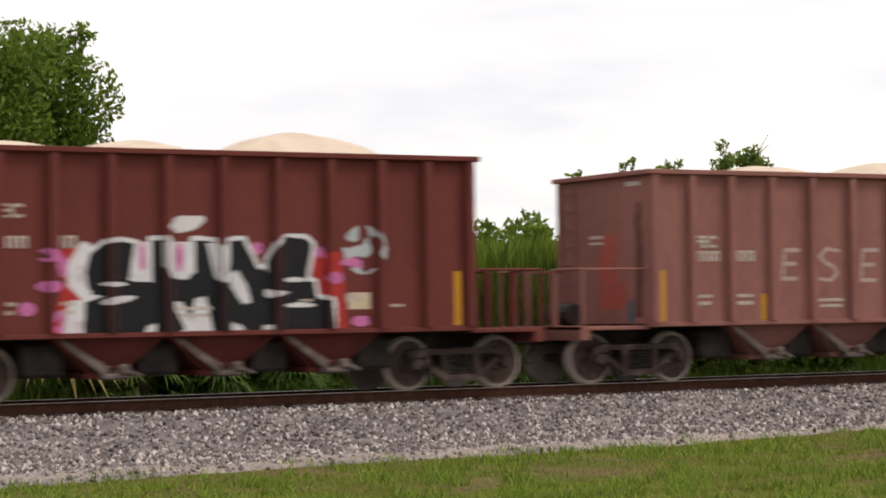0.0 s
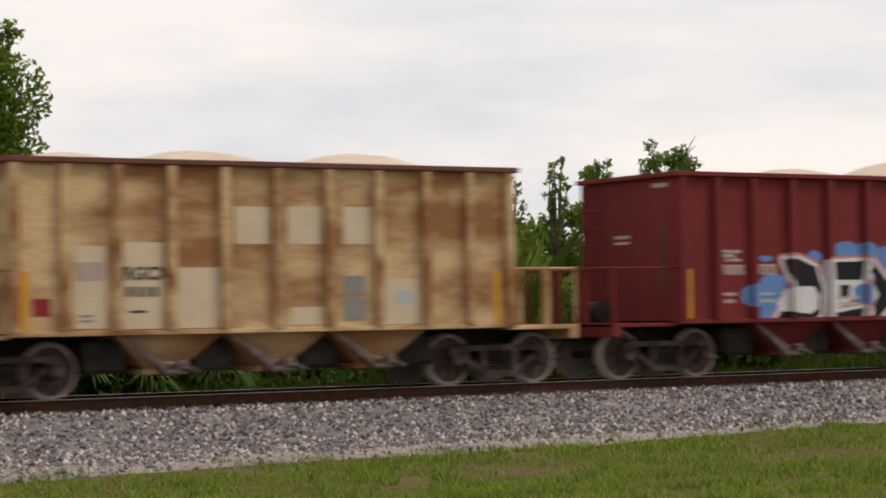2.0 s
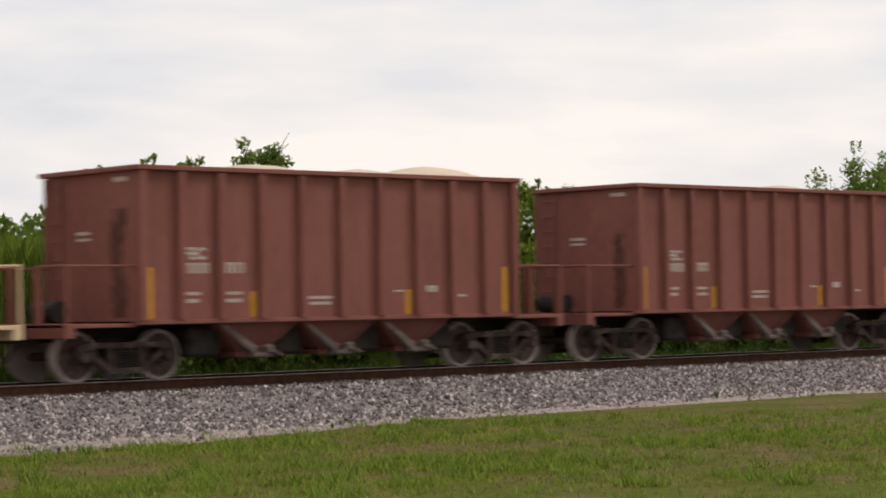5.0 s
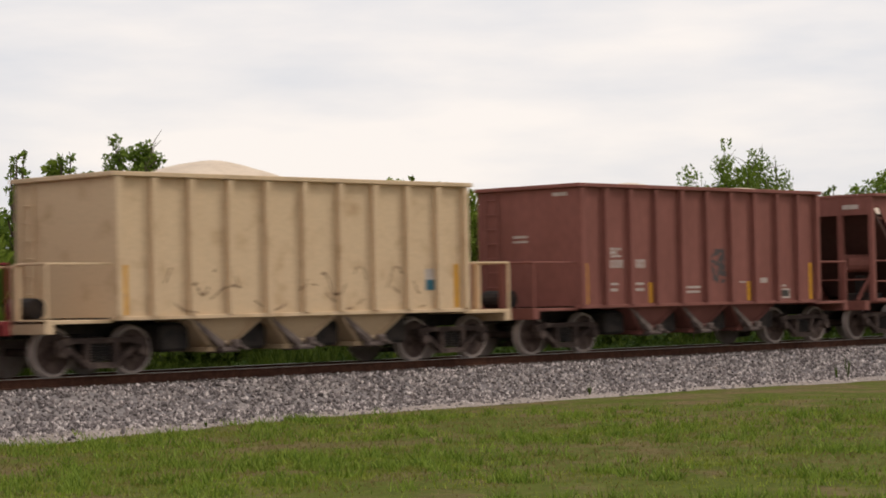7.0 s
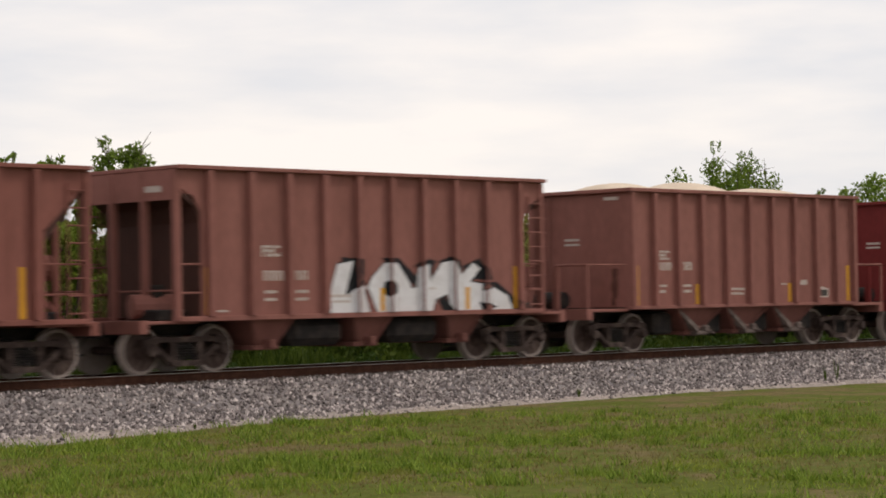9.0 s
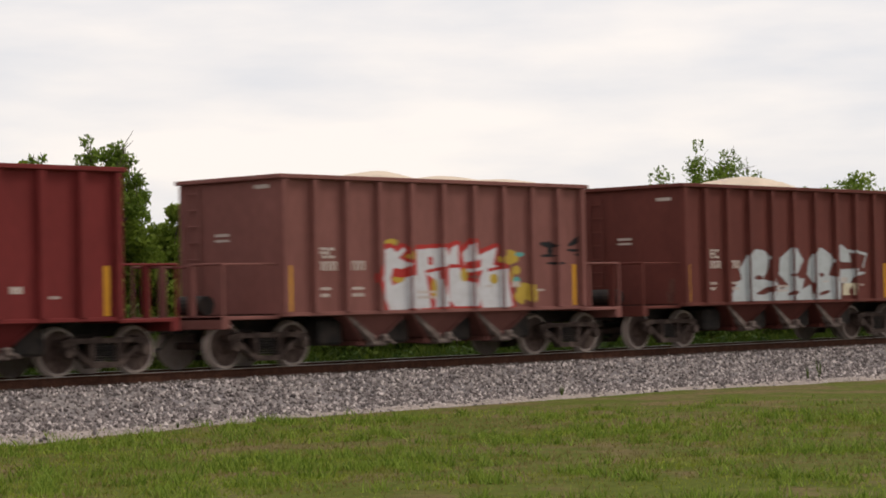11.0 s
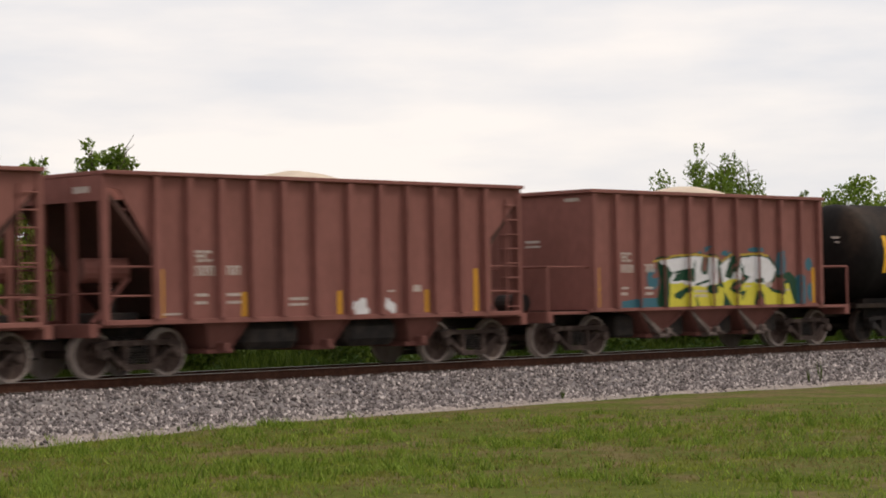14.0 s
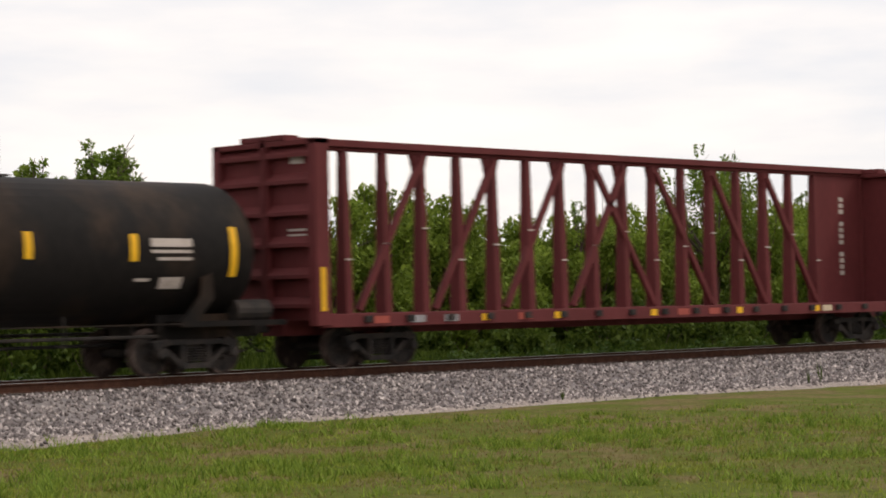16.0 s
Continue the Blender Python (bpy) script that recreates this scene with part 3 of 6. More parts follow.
def mesh(key, make):
    """A mesh made once and shared by the alike parts."""
    if key not in MESHES:
        MESHES[key] = make()
    return MESHES[key]


def wheelset_mesh():
    bm = bmesh.new()
    side = Matrix.Rotation(math.radians(90), 4, "X")
    for s in (-1, 1):
        m = Matrix.Translation((0, s * 0.75, 0)) @ (side if s < 0 else side @ Matrix.Rotation(math.pi, 4, "X"))
        lathe(bm, ((0.485, -0.075), (0.487, -0.045), (WHEEL_R + 0.004, -0.03), (WHEEL_R, 0.06), (0.40, 0.065), (0.38, 0.035), (0.17, 0.02), (0.13, 0.07), (0.10, 0.08)), m, 28)
    lathe(bm, ((0.08, -1.0), (0.08, 1.0)), side, 10)
    fixed(bm)
    for f in bm.faces:
        r = [math.hypot(v.co.x, v.co.z) for v in f.verts]
        f.material_index = 1 if min(r) > 0.39 else 0
    return finish(bm, "wheelset", [WHEEL_STEEL, TREAD])


def side_frame_mesh(s):
    bm = bmesh.new()
    y = s * 1.02
    up = (0, 1, 0)
    beam(bm, (-0.74, y, 0.66), (0.74, y, 0.66), 0.10, 0.15, up)
    for k in (-1, 1):
        beam(bm, (k * 0.70, y, 0.67), (k * 1.03, y, 0.60), 0.14, 0.19, up)
        beam(bm, (k * 0.76, y, 0.52), (k * 0.34, y, 0.22), 0.10, 0.15, up)
        beam(bm, (k * 0.32, y, 0.20), (k * 0.32, y, 0.62), 0.10, 0.17, up)
        box(bm, k * 0.9 - 0.10, k * 0.9 + 0.10, y - 0.10, y + 0.10, 0.44, 0.62, 0.03)
        bmesh.ops.create_cone(bm, cap_ends=True, segments=12, radius1=0.125, radius2=0.10, depth=0.12, matrix=Matrix.Translation((k * 0.9, y + s * 0.12, WHEEL_R)) @ Matrix.Rotation(-s * math.pi / 2, 4, "X"))
    beam(bm, (-0.38, y, 0.20), (0.38, y, 0.20), 0.11, 0.18, up)
    return finish(fixed(bm), "side_frame", TRUCK_STEEL)


def spring_mesh():
    bm = bmesh.new()
    profile = []
    for k in range(6):
        z = 0.27 + k * 0.05
        profile += [(0.05, z), (0.072, z + 0.012), (0.072, z + 0.03), (0.05, z + 0.042)]
    lathe(bm, profile, Matrix.Identity(4), 9)
    return finish(fixed(bm), "spring", STEEL_DARK)


def add_truck(car, x, silver=False, dark=False):
    bolster = part("truck", mesh("bolster", lambda: boxes("truck", STEEL_DARK, (-0.2, 0.2, -1.0, 1.0, 0.48, 0.64), (-0.28, 0.28, -0.35, 0.35, 0.6, 0.78), (-0.5, -0.42, -0.8, 0.8, 0.35, 0.5), (0.42, 0.5, -0.8, 0.8, 0.35, 0.5), bevel=0.02)), car, "dusty cast steel two-axle truck", at=pose(x, 0, 0))
    for s in (-1, 1):
        frame_part = part("side_frame", mesh(("side_frame", s), lambda: side_frame_mesh(s)), bolster)
        if silver or dark:
            frame_part.material_slots[0].link = "OBJECT"
            frame_part.material_slots[0].material = GREY_SILVER if silver else STEEL_DARK
        for dx in (-0.17, 0.0, 0.17):
            part("spring", mesh("spring", spring_mesh), bolster, at=pose(dx, s * 1.02, 0))
    for k in (-0.9, 0.9):
        w = part("wheelset", mesh("wheelset", wheelset_mesh), bolster, at=pose(k, 0, WHEEL_R))
        if dark:
            for slot, m in zip(w.material_slots, (STEEL_DARK, TRUCK_STEEL)):
                slot.link = "OBJECT"
                slot.material = m
        WHEELS.append((w, k))
    return bolster


def start_car(name, centre, label, category):
    car = new(name)
    car.location = (centre, TRACK_Y, RAIL_Z)
    tagged(car, label, category, "cars of the freight train")
    MOVING.append((car, centre))
    return car


def add_coupler(car, x):
    k = 1 if x > 0 else -1

    def make():
        bm = bmesh.new()
        box(bm, 0, 0.42, -0.09, 0.09, 0.78, 0.94, 0.02)
        box(bm, 0.34, 0.60, -0.17, 0.10, 0.72, 1.0, 0.05)
        bar(bm, (0.1, -0.25, 0.75), (0.35, -0.3, 0.42), 0.025)
        bar(bm, (0.35, -0.3, 0.42), (0.62, -0.2, 0.40), 0.025)
        return finish(bm, "coupler", STEEL_DARK)

    part("coupler", mesh("coupler", make), car, "dark knuckle coupler with air hose", at=pose(x, 0, 0, 0, 0, 0 if k > 0 else 180))


def load_mesh(length, tops, seed, T):
    """Heaped crushed stone inside an open car, in conical mounds."""
    bm = bmesh.new()
    nx, ny = 60, 18
    grid = []
    for i in range(nx + 1):
        x = -length + 2 * length * i / nx
        row = []
        for j in range(ny + 1):
            y = -1.46 + 2.92 * j / ny
            z = T - 0.45
            for cx, up, r in tops:
                h = T + up
                d = math.hypot((x - cx) / 1.0, y * 0.85)
                z = max(z, h - 0.10 * (d / r) - 0.42 * (d / r) ** 2) if d < 2.2 * r else z
            z = min(z, T - 0.12 + (1.46 - abs(y)) * 0.62, T - 0.1 + (length - abs(x)) * 0.62)
            row.append(bm.verts.new((x, y, z + 0.025 * noise.noise((x * 2 + seed, y * 2, 0)))))
        grid.append(row)
    for i in range(nx):
        for j in range(ny):
            bm.faces.new((grid[i][j], grid[i + 1][j], grid[i + 1][j + 1], grid[i][j + 1])).smooth = True
    return finish(bm, "load", SAND_LOAD)


def glyphs(rows):
    """White blocks standing for marks that cannot be read: (x0, x1, z0, z1, count)."""
    out = []
    for x0, x1, z0, z1, n in rows:
        w = (x1 - x0) / n
        for i in range(n):
            a, b = x0 + i * w + w * 0.08, x0 + (i + 1) * w - w * 0.12
            if z1 - z0 > 0.15:
                t = (b - a) * 0.34
                out += [(a, a + t, -1.528, -1.52, z0, z1), (b - t, b, -1.528, -1.52, z0, z1), (a + t, b - t, -1.528, -1.52, z1 - t * 0.6, z1)]
            else:
                out.append((a, b, -1.528, -1.52, z0, z1))
    return out


A_RIBS = (-3.77, -2.88, -1.93, -0.97, 0.0, 0.97, 1.93, 2.88, 3.77)
B_RIBS = (-4.58, -3.77, -2.98, -2.17, -1.36, -0.47, 0.47, 1.36, 2.17, 2.98, 3.77, 4.58)
D_RIBS = (-4.42, -3.37, -2.38, -1.42, -0.47, 0.47, 1.42, 2.38, 3.37, 4.42)


def rib_mesh(mat, z0, z1):
    def make():
        bm = bmesh.new()
        s = [(-0.075, 0.0), (-0.066, -0.12), (0.066, -0.12), (0.075, 0.0)]
        a = [bm.verts.new((x, y, z0)) for x, y in s]
        b = [bm.verts.new((x, y, z1)) for x, y in s]
        for i in range(3):
            bm.faces.new((a[i], a[i + 1], b[i + 1], b[i]))
        bm.faces.new(a[::-1])
        bm.faces.new(b)
        return finish(fixed(bm), "rib", mat)
    return mesh(("rib", mat.name, z0, z1), make)


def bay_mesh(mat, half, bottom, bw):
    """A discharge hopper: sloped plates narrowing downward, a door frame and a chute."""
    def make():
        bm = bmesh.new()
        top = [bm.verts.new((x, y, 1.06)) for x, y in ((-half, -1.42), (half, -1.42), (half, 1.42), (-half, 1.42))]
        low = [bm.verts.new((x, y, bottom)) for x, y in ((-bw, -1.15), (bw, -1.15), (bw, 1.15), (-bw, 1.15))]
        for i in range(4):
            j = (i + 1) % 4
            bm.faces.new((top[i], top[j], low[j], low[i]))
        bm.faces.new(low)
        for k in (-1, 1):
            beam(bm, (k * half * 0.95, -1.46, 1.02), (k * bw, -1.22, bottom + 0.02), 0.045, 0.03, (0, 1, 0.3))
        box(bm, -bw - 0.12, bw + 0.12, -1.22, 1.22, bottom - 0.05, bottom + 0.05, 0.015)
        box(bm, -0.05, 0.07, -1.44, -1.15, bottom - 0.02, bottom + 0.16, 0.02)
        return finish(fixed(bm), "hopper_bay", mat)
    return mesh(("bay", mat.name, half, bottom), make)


def strips(car, xs_long, xs_short, mat=None):
    for x in xs_long:
        part("reflector_strip", mesh("strip_long", lambda: boxes("reflector_strip", YELLOW_MARK, (-0.065, 0.065, -1.530, -1.522, 1.12, 2.05))), car, "yellow reflector strip", at=pose(x, 0, 0))
    for x in xs_short:
        part("reflector_strip", mesh("strip_short", lambda: boxes("reflector_strip", YELLOW_MARK, (-0.06, 0.06, -1.530, -1.522, 1.12, 1.60))), car, "yellow reflector strip", at=pose(x, 0, 0))


A_MARKS = [(-3.68, -3.10, 1.94, 2.13, 3), (-2.75, -2.30, 1.94, 2.14, 2), (-3.66, -3.30, 1.54, 1.60, 4), (-3.66, -3.34, 1.40, 1.47, 4), (-2.74, -2.36, 1.54, 1.60, 5), (-2.74, -2.36, 1.40, 1.47, 4), (-0.84, -0.20, 1.44, 1.50, 6), (-0.78, -0.24, 1.33, 1.39, 5), (1.35, 1.60, 1.56, 1.60, 2), (2.2, 2.5, 1.55, 1.68, 2), (3.05, 3.3, 1.45, 1.50, 2)]
B_MARKS = [(-3.66, -3.10, 1.92, 2.12, 3), (-2.85, -2.45, 1.93, 2.12, 2), (-3.62, -3.28, 1.52, 1.58, 4), (-3.62, -3.3, 1.37, 1.43, 4), (-2.85, -2.45, 1.52, 1.58, 4), (-2.85, -2.45, 1.37, 1.43, 4), (-1.26, -0.68, 1.42, 1.48, 5), (-1.22, -0.7, 1.31, 1.36, 5), (1.6, 1.8, 1.56, 1.6, 2), (2.3, 2.6, 1.56, 1.7, 2), (-4.4, -3.95, 1.17, 1.21, 3)]


def end_rail(car, side, colour, x0, x1, mat):
    """Handrails and upright posts over an end platform."""
    turn = 0 if side > 0 else 180

    def make():
        bm = bmesh.new()
        bar(bm, (x0, 0, 2.08), (x1, 0, 2.08), 0.022)
        return finish(bm, "handrail", mat)
    for y in (-1.42, 1.42):
        part("handrail", mesh(("rail", mat.name, x0), make), car, colour=colour, at=pose(0, y, 0, 0, 0, turn))
        for x in (x1,):
            part("railing_post", mesh(("post", mat.name), lambda: boxes("railing_post", mat, (-0.025, 0.025, -0.025, 0.025, 1.05, 2.10), bevel=0.006)), car, colour=colour, at=pose(side * x, y, 0))
    for k in (-1, 1):
        part("end_handrail", mesh(("endrail", mat.name), lambda: finish(bar_bm((0, -0.48, 2.08), (0, 0.48, 2.08), 0.028), "end_handrail", mat)), car, colour=colour, at=pose(side * x1, k * 0.94, 0))
        part("railing_post", mesh(("stanchion", mat.name), lambda: boxes("railing_post", mat, (-0.05, 0.05, -0.08, 0.08, 1.05, 2.08), bevel=0.01)), car, colour=colour, at=pose(side * x1, k * 0.46, 0))


def end_ladder(car, x, y, colour, mat, top=3.75, turn=0):
    def make():
        bm = bmesh.new()
        for k in (-0.2, 0.2):
            bar(bm, (0, k, 1.0), (0, k, top), 0.022, 5)
        for i in range(8):
            z = 1.2 + i * (top - 1.35) / 7
            bar(bm, (0, -0.2, z), (0, 0.2, z), 0.016, 5)
        return finish(bm, "ladder", mat)
    part("ladder", mesh(("ladder", mat.name, top), make), car, colour=colour, at=pose(x, y, 0, 0, 0, turn))


def chute_mesh():
    bm = bmesh.new()
    # slanted side plate of the chute, its gate frame and the lock with its lever
    plate(bm, [(-0.86, 1.0), (-0.74, 1.0), (0.10, 0.48), (0.06, 0.40), (-0.04, 0.40)], -1.44, -1.36)
    beam(bm, (-0.62, -1.0, 1.0), (0.12, -1.0, 0.40), 0.16, 0.5)
    box(bm, -0.10, 0.34, -1.46, -1.16, 0.36, 0.46, 0.03)
    box(bm, 0.16, 0.34, -1.50, -1.30, 0.42, 0.60, 0.04)
    bar(bm, (0.30, -1.46, 0.50), (0.52, -1.46, 0.40), 0.03)
    return finish(fixed(bm), "bay_chute", CHUTE_STEEL)


# how far the reporting marks of some cars stand from the usual place: along, up (letters), up (digits)
MARK_SHIFT = {39.97: (0.38, 0.0, 0.0), 261.74: (0.45, 0.0, 0.0), 196.42: (0.59, 0.06, -0.15), 92.14: (0.0, 0.31, 0.26), 26.97: (0.0, 0.27, 0.27), 13.90: (-0.18, 0.72, 0.50)}


def add_marks(car, rows):
    """Each line of stencilled writing is a part."""
    dx, _, up = MARK_SHIFT.get(round(car.location.x, 2), (0.0, 0.0, 0.0))
    for k, row in enumerate(rows):
        part("lettering", mesh(("mark", row), lambda: boxes("lettering", WHITE_MARK, *glyphs([row]))), car, "faded white stencilled marks", at=pose(dx if k < 6 else 0, 0, up if k < 2 else 0))


def hopper_a(centre, colour, label, paint=None, marks=True, braces=False, silver=False, tops=None, seed=0, ends=None, T=3.80, painted_over=False):
    """Slab-ended open hopper with three discharge bays and end platforms."""
    paint = paint or CAR_PAINT
    car = start_car("hopper_car", centre, label, "hopper car")
    for s in (-1, 1):
        part("side_sheet", mesh(("a_side", paint.name, s, T), lambda: boxes("side_sheet", paint, (-4.66, 4.66, s * 1.50 - 0.02, s * 1.50 + 0.02, 1.10, T))), car, colour=colour)
        part("end_sheet", mesh(("a_end", paint.name, s, T), lambda: boxes("end_sheet", paint, (s * 4.645 - 0.015, s * 4.645 + 0.015, -1.48, 1.48, 1.08, T))), car, colour=ends or colour)
        part("side_sill", mesh(("a_sill", paint.name, s, T), lambda: boxes("side_sill", paint, (-4.72, 4.72, s * 1.50 - 0.09, s * 1.50 + 0.09, 1.02, 1.10), bevel=0.01)), car, colour=colour)
        for x in A_RIBS + (-4.60, 4.60):
            part("rib", rib_mesh(paint, 1.10, T - 0.01), car, colour=colour, at=pose(x, s * 1.52, 0, 0, 0, 0 if s < 0 else 180))
        part("end_platform", mesh(("a_plat", paint.name, s, T), lambda: boxes("end_platform", paint, (min(s * 4.66, s * 6.15), max(s * 4.66, s * 6.15), -1.45, 1.45, 0.98, 1.05), (s * 6.05 - 0.1, s * 6.05 + 0.1, -1.45, 1.45, 0.80, 1.06), bevel=0.01)), car, colour=colour)
        end_rail(car, s, colour, 4.66, 6.1, paint)
        end_ladder(car, s * 4.72, 1.15 * (1 if s < 0 else -1), colour, paint)
        part("reservoir", mesh("reservoir", lambda: finish(bar_bm((-0.4, 0, 0), (0.4, 0, 0), 0.2), "reservoir", STEEL_DARK)), car, at=pose(s * 5.4, 0.3, 1.27, 0, 0, 90))
        add_coupler(car, s * 5.95)
    part("top_chord", mesh(("a_chord", T), lambda: boxes("top_chord", CAR_PAINT, (-4.78, 4.78, -1.66, -1.46, T, T + 0.09), (-4.78, 4.78, 1.46, 1.66, T, T + 0.09), (-4.78, -4.60, -1.46, 1.46, T, T + 0.09), (4.60, 4.78, -1.46, 1.46, T, T + 0.09), bevel=0.012)), car, colour=(0.15, 0.06, 0.045) if paint is not CAR_PAINT and centre < 150 else colour)
    part("centre_sill", mesh("centre_sill", lambda: boxes("centre_sill", STEEL_DARK, (-6.1, 6.1, -0.3, 0.3, 0.72, 1.0), (-3.7, 3.7, -1.3, 1.3, 1.0, 1.08))), car)
    for x in (-1.95, 0, 1.95):
        part("hopper_bay", bay_mesh(paint, 0.93, 0.42, 0.20), car, colour=[c * BAY_SHADE for c in colour], at=pose(x, 0, 0))
        part("bay_chute", mesh("a_chute", chute_mesh), car, at=pose(x, 0, 0))
    # Dark blocks added between the bays to deepen the shade in the gaps.
    for x in (-2.92, -0.98, 0.98, 2.92):
        part("door_cylinder", mesh("bay_gap", lambda: boxes("door_cylinder", STEEL_DARK, (-0.35, 0.35, -1.1, 1.1, 0.40, 0.95), bevel=0.06)), car, at=pose(x, 0, 0))
    strips(car, (-4.43, 4.36), (-2.12, 1.72) if marks and not painted_over else ())
    if marks:
        add_marks(car, A_MARKS)
        for row in ((-1.2, -0.75, 3.62, 3.70), (0.05, 0.5, 2.68, 2.74), (0.05, 0.5, 2.57, 2.62)):
            part("end_lettering", mesh(("end", row), lambda: boxes("end_lettering", WHITE_MARK, (-4.668, -4.662, *row))), car, "small white end marks")
    if braces:
        for k in (-1, 1):
            bm = bmesh.new()
            beam(bm, (k * 4.45, -1.56, 1.25), (k * 3.2, -1.56, T - 0.08), 0.12, 0.07)
            part("brace", finish(bm, "brace", paint), car, colour=colour)
    part("load", load_mesh(4.6, tops, seed, T), car, "heaped pale crushed limestone")
    add_truck(car, -4.65)
    add_truck(car, 4.65, silver)
    return car


def bar_bm(a, b, r):
    bm = bmesh.new()
    bar(bm, a, b, r, 14)
    return bm


def hopper_b(centre, colour, label, tops=None, seed=0, upright=False, wide=False, short=(-2.37, 0.2, 2.76)):
    """Open-ended hopper: sloping end floors, open end frames with posts. upright: the shorter kind with an upright end wall; wide: fewer ribs, wider apart."""
    paint = CAR_PAINT
    car = start_car("hopper_car", centre, label, "hopper car")
    L, ribs = 5.2 if upright else 5.75, D_RIBS if upright or wide else B_RIBS
    kind = "d" if upright else "b"
    low = 4.62
    T = 3.92 if upright else 3.82
    for s in (-1, 1):
        def side():
            bm = bmesh.new()
            if upright:
                pts = [(-low, 1.10), (low, 1.10), (low, 3.1), (low + 0.18, 3.42), (L, 3.6), (L, T), (-L, T), (-L, 3.6), (-low - 0.18, 3.42), (-low, 3.1)]
            else:
                pts = [(-low, 1.10), (4.80, 1.10), (4.80, 2.71), (5.59, 3.43), (L, 3.62), (L, T), (-L, T), (-L, 3.62), (-5.42, 3.55), (-low, 2.42)]
            plate(bm, pts, s * 1.50 - 0.02, s * 1.50 + 0.02)
            return finish(fixed(bm), "side_sheet", paint)
        part("side_sheet", mesh((kind + "side", s), side), car, colour=colour)
        part("side_sill", mesh((kind + "sill", s), lambda: boxes("side_sill", paint, (-L, L, s * 1.50 - 0.09, s * 1.50 + 0.09, 1.0, 1.10), bevel=0.01)), car, colour=colour)
        for x in ribs:
            z1 = T - 0.01
            part("rib", rib_mesh(paint, 1.10, z1), car, colour=colour, at=pose(x, s * 1.52, 0, 0, 0, 0 if s < 0 else 180))
        # one end: posts, top panel, slope sheet, platform
        x1 = s * L
        for y in (-1.48, -0.5, 0.5, 1.48):
            part("end_post", mesh((kind + "post", abs(y) > 1), lambda: boxes("end_post", paint, (-0.07, 0.07, -0.07, 0.07, 1.0, T - 0.01), bevel=0.01)), car, colour=colour, at=pose(x1 - s * 0.02, y, 0))
        part("end_panel", mesh((kind + "panel", s), lambda: boxes("end_panel", paint, (x1 - 0.03, x1 + 0.03, -1.54, 1.54, 3.34, T))), car, colour=colour)

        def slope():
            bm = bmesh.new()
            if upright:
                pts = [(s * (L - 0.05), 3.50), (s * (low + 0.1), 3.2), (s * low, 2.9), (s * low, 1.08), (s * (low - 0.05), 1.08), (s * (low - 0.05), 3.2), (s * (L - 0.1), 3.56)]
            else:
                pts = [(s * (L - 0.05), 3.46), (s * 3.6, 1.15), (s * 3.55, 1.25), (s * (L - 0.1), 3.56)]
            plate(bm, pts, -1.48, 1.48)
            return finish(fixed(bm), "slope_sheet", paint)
        # This dark colour stands in for the shade inside the open end.
        part("slope_sheet", mesh((kind + "slope", s), slope), car, "end slope sheet coloured dark for shade", colour=(0.075, 0.036, 0.029))
        part("end_platform", mesh((kind + "plat", s), lambda: boxes("end_platform", paint, (min(s * low, s * 6.0), max(s * low, s * 6.0), -1.45, 1.45, 0.96, 1.02), (s * 5.95 - 0.1, s * 5.95 + 0.1, -1.45, 1.45, 0.78, 1.04), bevel=0.01)), car, colour=colour)

        def rails():
            bm = bmesh.new()
            for y in (-1.5, 1.5):
                for z in (1.55, 2.1):
                    bar(bm, (s * low, y, z), (s * L, y, z), 0.022, 5)
            bar(bm, (s * L, -1.5, 1.6), (s * L, 0.4, 1.6), 0.02, 5)
            return finish(bm, "grab_rail", paint)
        part("grab_rail", mesh((kind + "rails", s), rails), car, colour=colour)
        end_ladder(car, s * (L - 0.27), -s * 1.56, colour, paint, 3.6, 90)
        part("brake_reservoir", mesh("big_res", lambda: finish(bar_bm((0, -0.45, 0), (0, 0.45, 0), 0.24), "brake_reservoir", paint)), car, colour=colour, at=pose(s * 5.05, -0.55, 1.30 if upright else 2.05, 0, 0, 70))
        # Dark steel chosen here so the gear looks shaded too.
        part("brake_gear", mesh("brake_gear", lambda: boxes("brake_gear", STEEL_DARK, (-0.35, 0.35, -0.5, 0.5, 0, 0.22), (-0.12, 0.12, -0.12, 0.12, 0.2, 0.7), bevel=0.03)), car, at=pose(s * 5.0, -0.6, 1.02))
        if not upright:
            bm = bmesh.new()
            beam(bm, (s * 5.6, -0.9, 1.05), (s * 4.75, -0.9, 1.9), 0.08, 0.08)
            part("reservoir_strut", finish(bm, "reservoir_strut", paint), car, colour=colour)
        add_coupler(car, s * 5.95)
    part("top_chord", mesh((kind + "chord",), lambda: boxes("top_chord", paint, (-L - 0.05, L + 0.05, -1.66, -1.46, T, T + 0.08), (-L - 0.05, L + 0.05, 1.46, 1.66, T, T + 0.08), (-L - 0.05, -L + 0.1, -1.46, 1.46, T, T + 0.08), (L - 0.1, L + 0.05, -1.46, 1.46, T, T + 0.08), bevel=0.012)), car, colour=colour)
    part("centre_sill", mesh("centre_sill", lambda: None), car)
    for x in (-2.75, 0, 2.75):
        part("hopper_bay", bay_mesh(paint, 0.56, 0.45, 0.22), car, colour=[c * BAY_SHADE for c in colour], at=pose(x, 0, 0))
    for x in (-1.4, 1.4):
        part("slope_bay", mesh("slope_bay", lambda: boxes("slope_bay", STEEL_DARK, (-0.75, 0.75, -1.3, 1.3, 0.45, 1.0), bevel=0.15)), car, at=pose(x, 0, 0))
    strips(car, (-4.22, 4.22) if wide else (-4.45, 4.30), short)
    add_marks(car, B_MARKS)
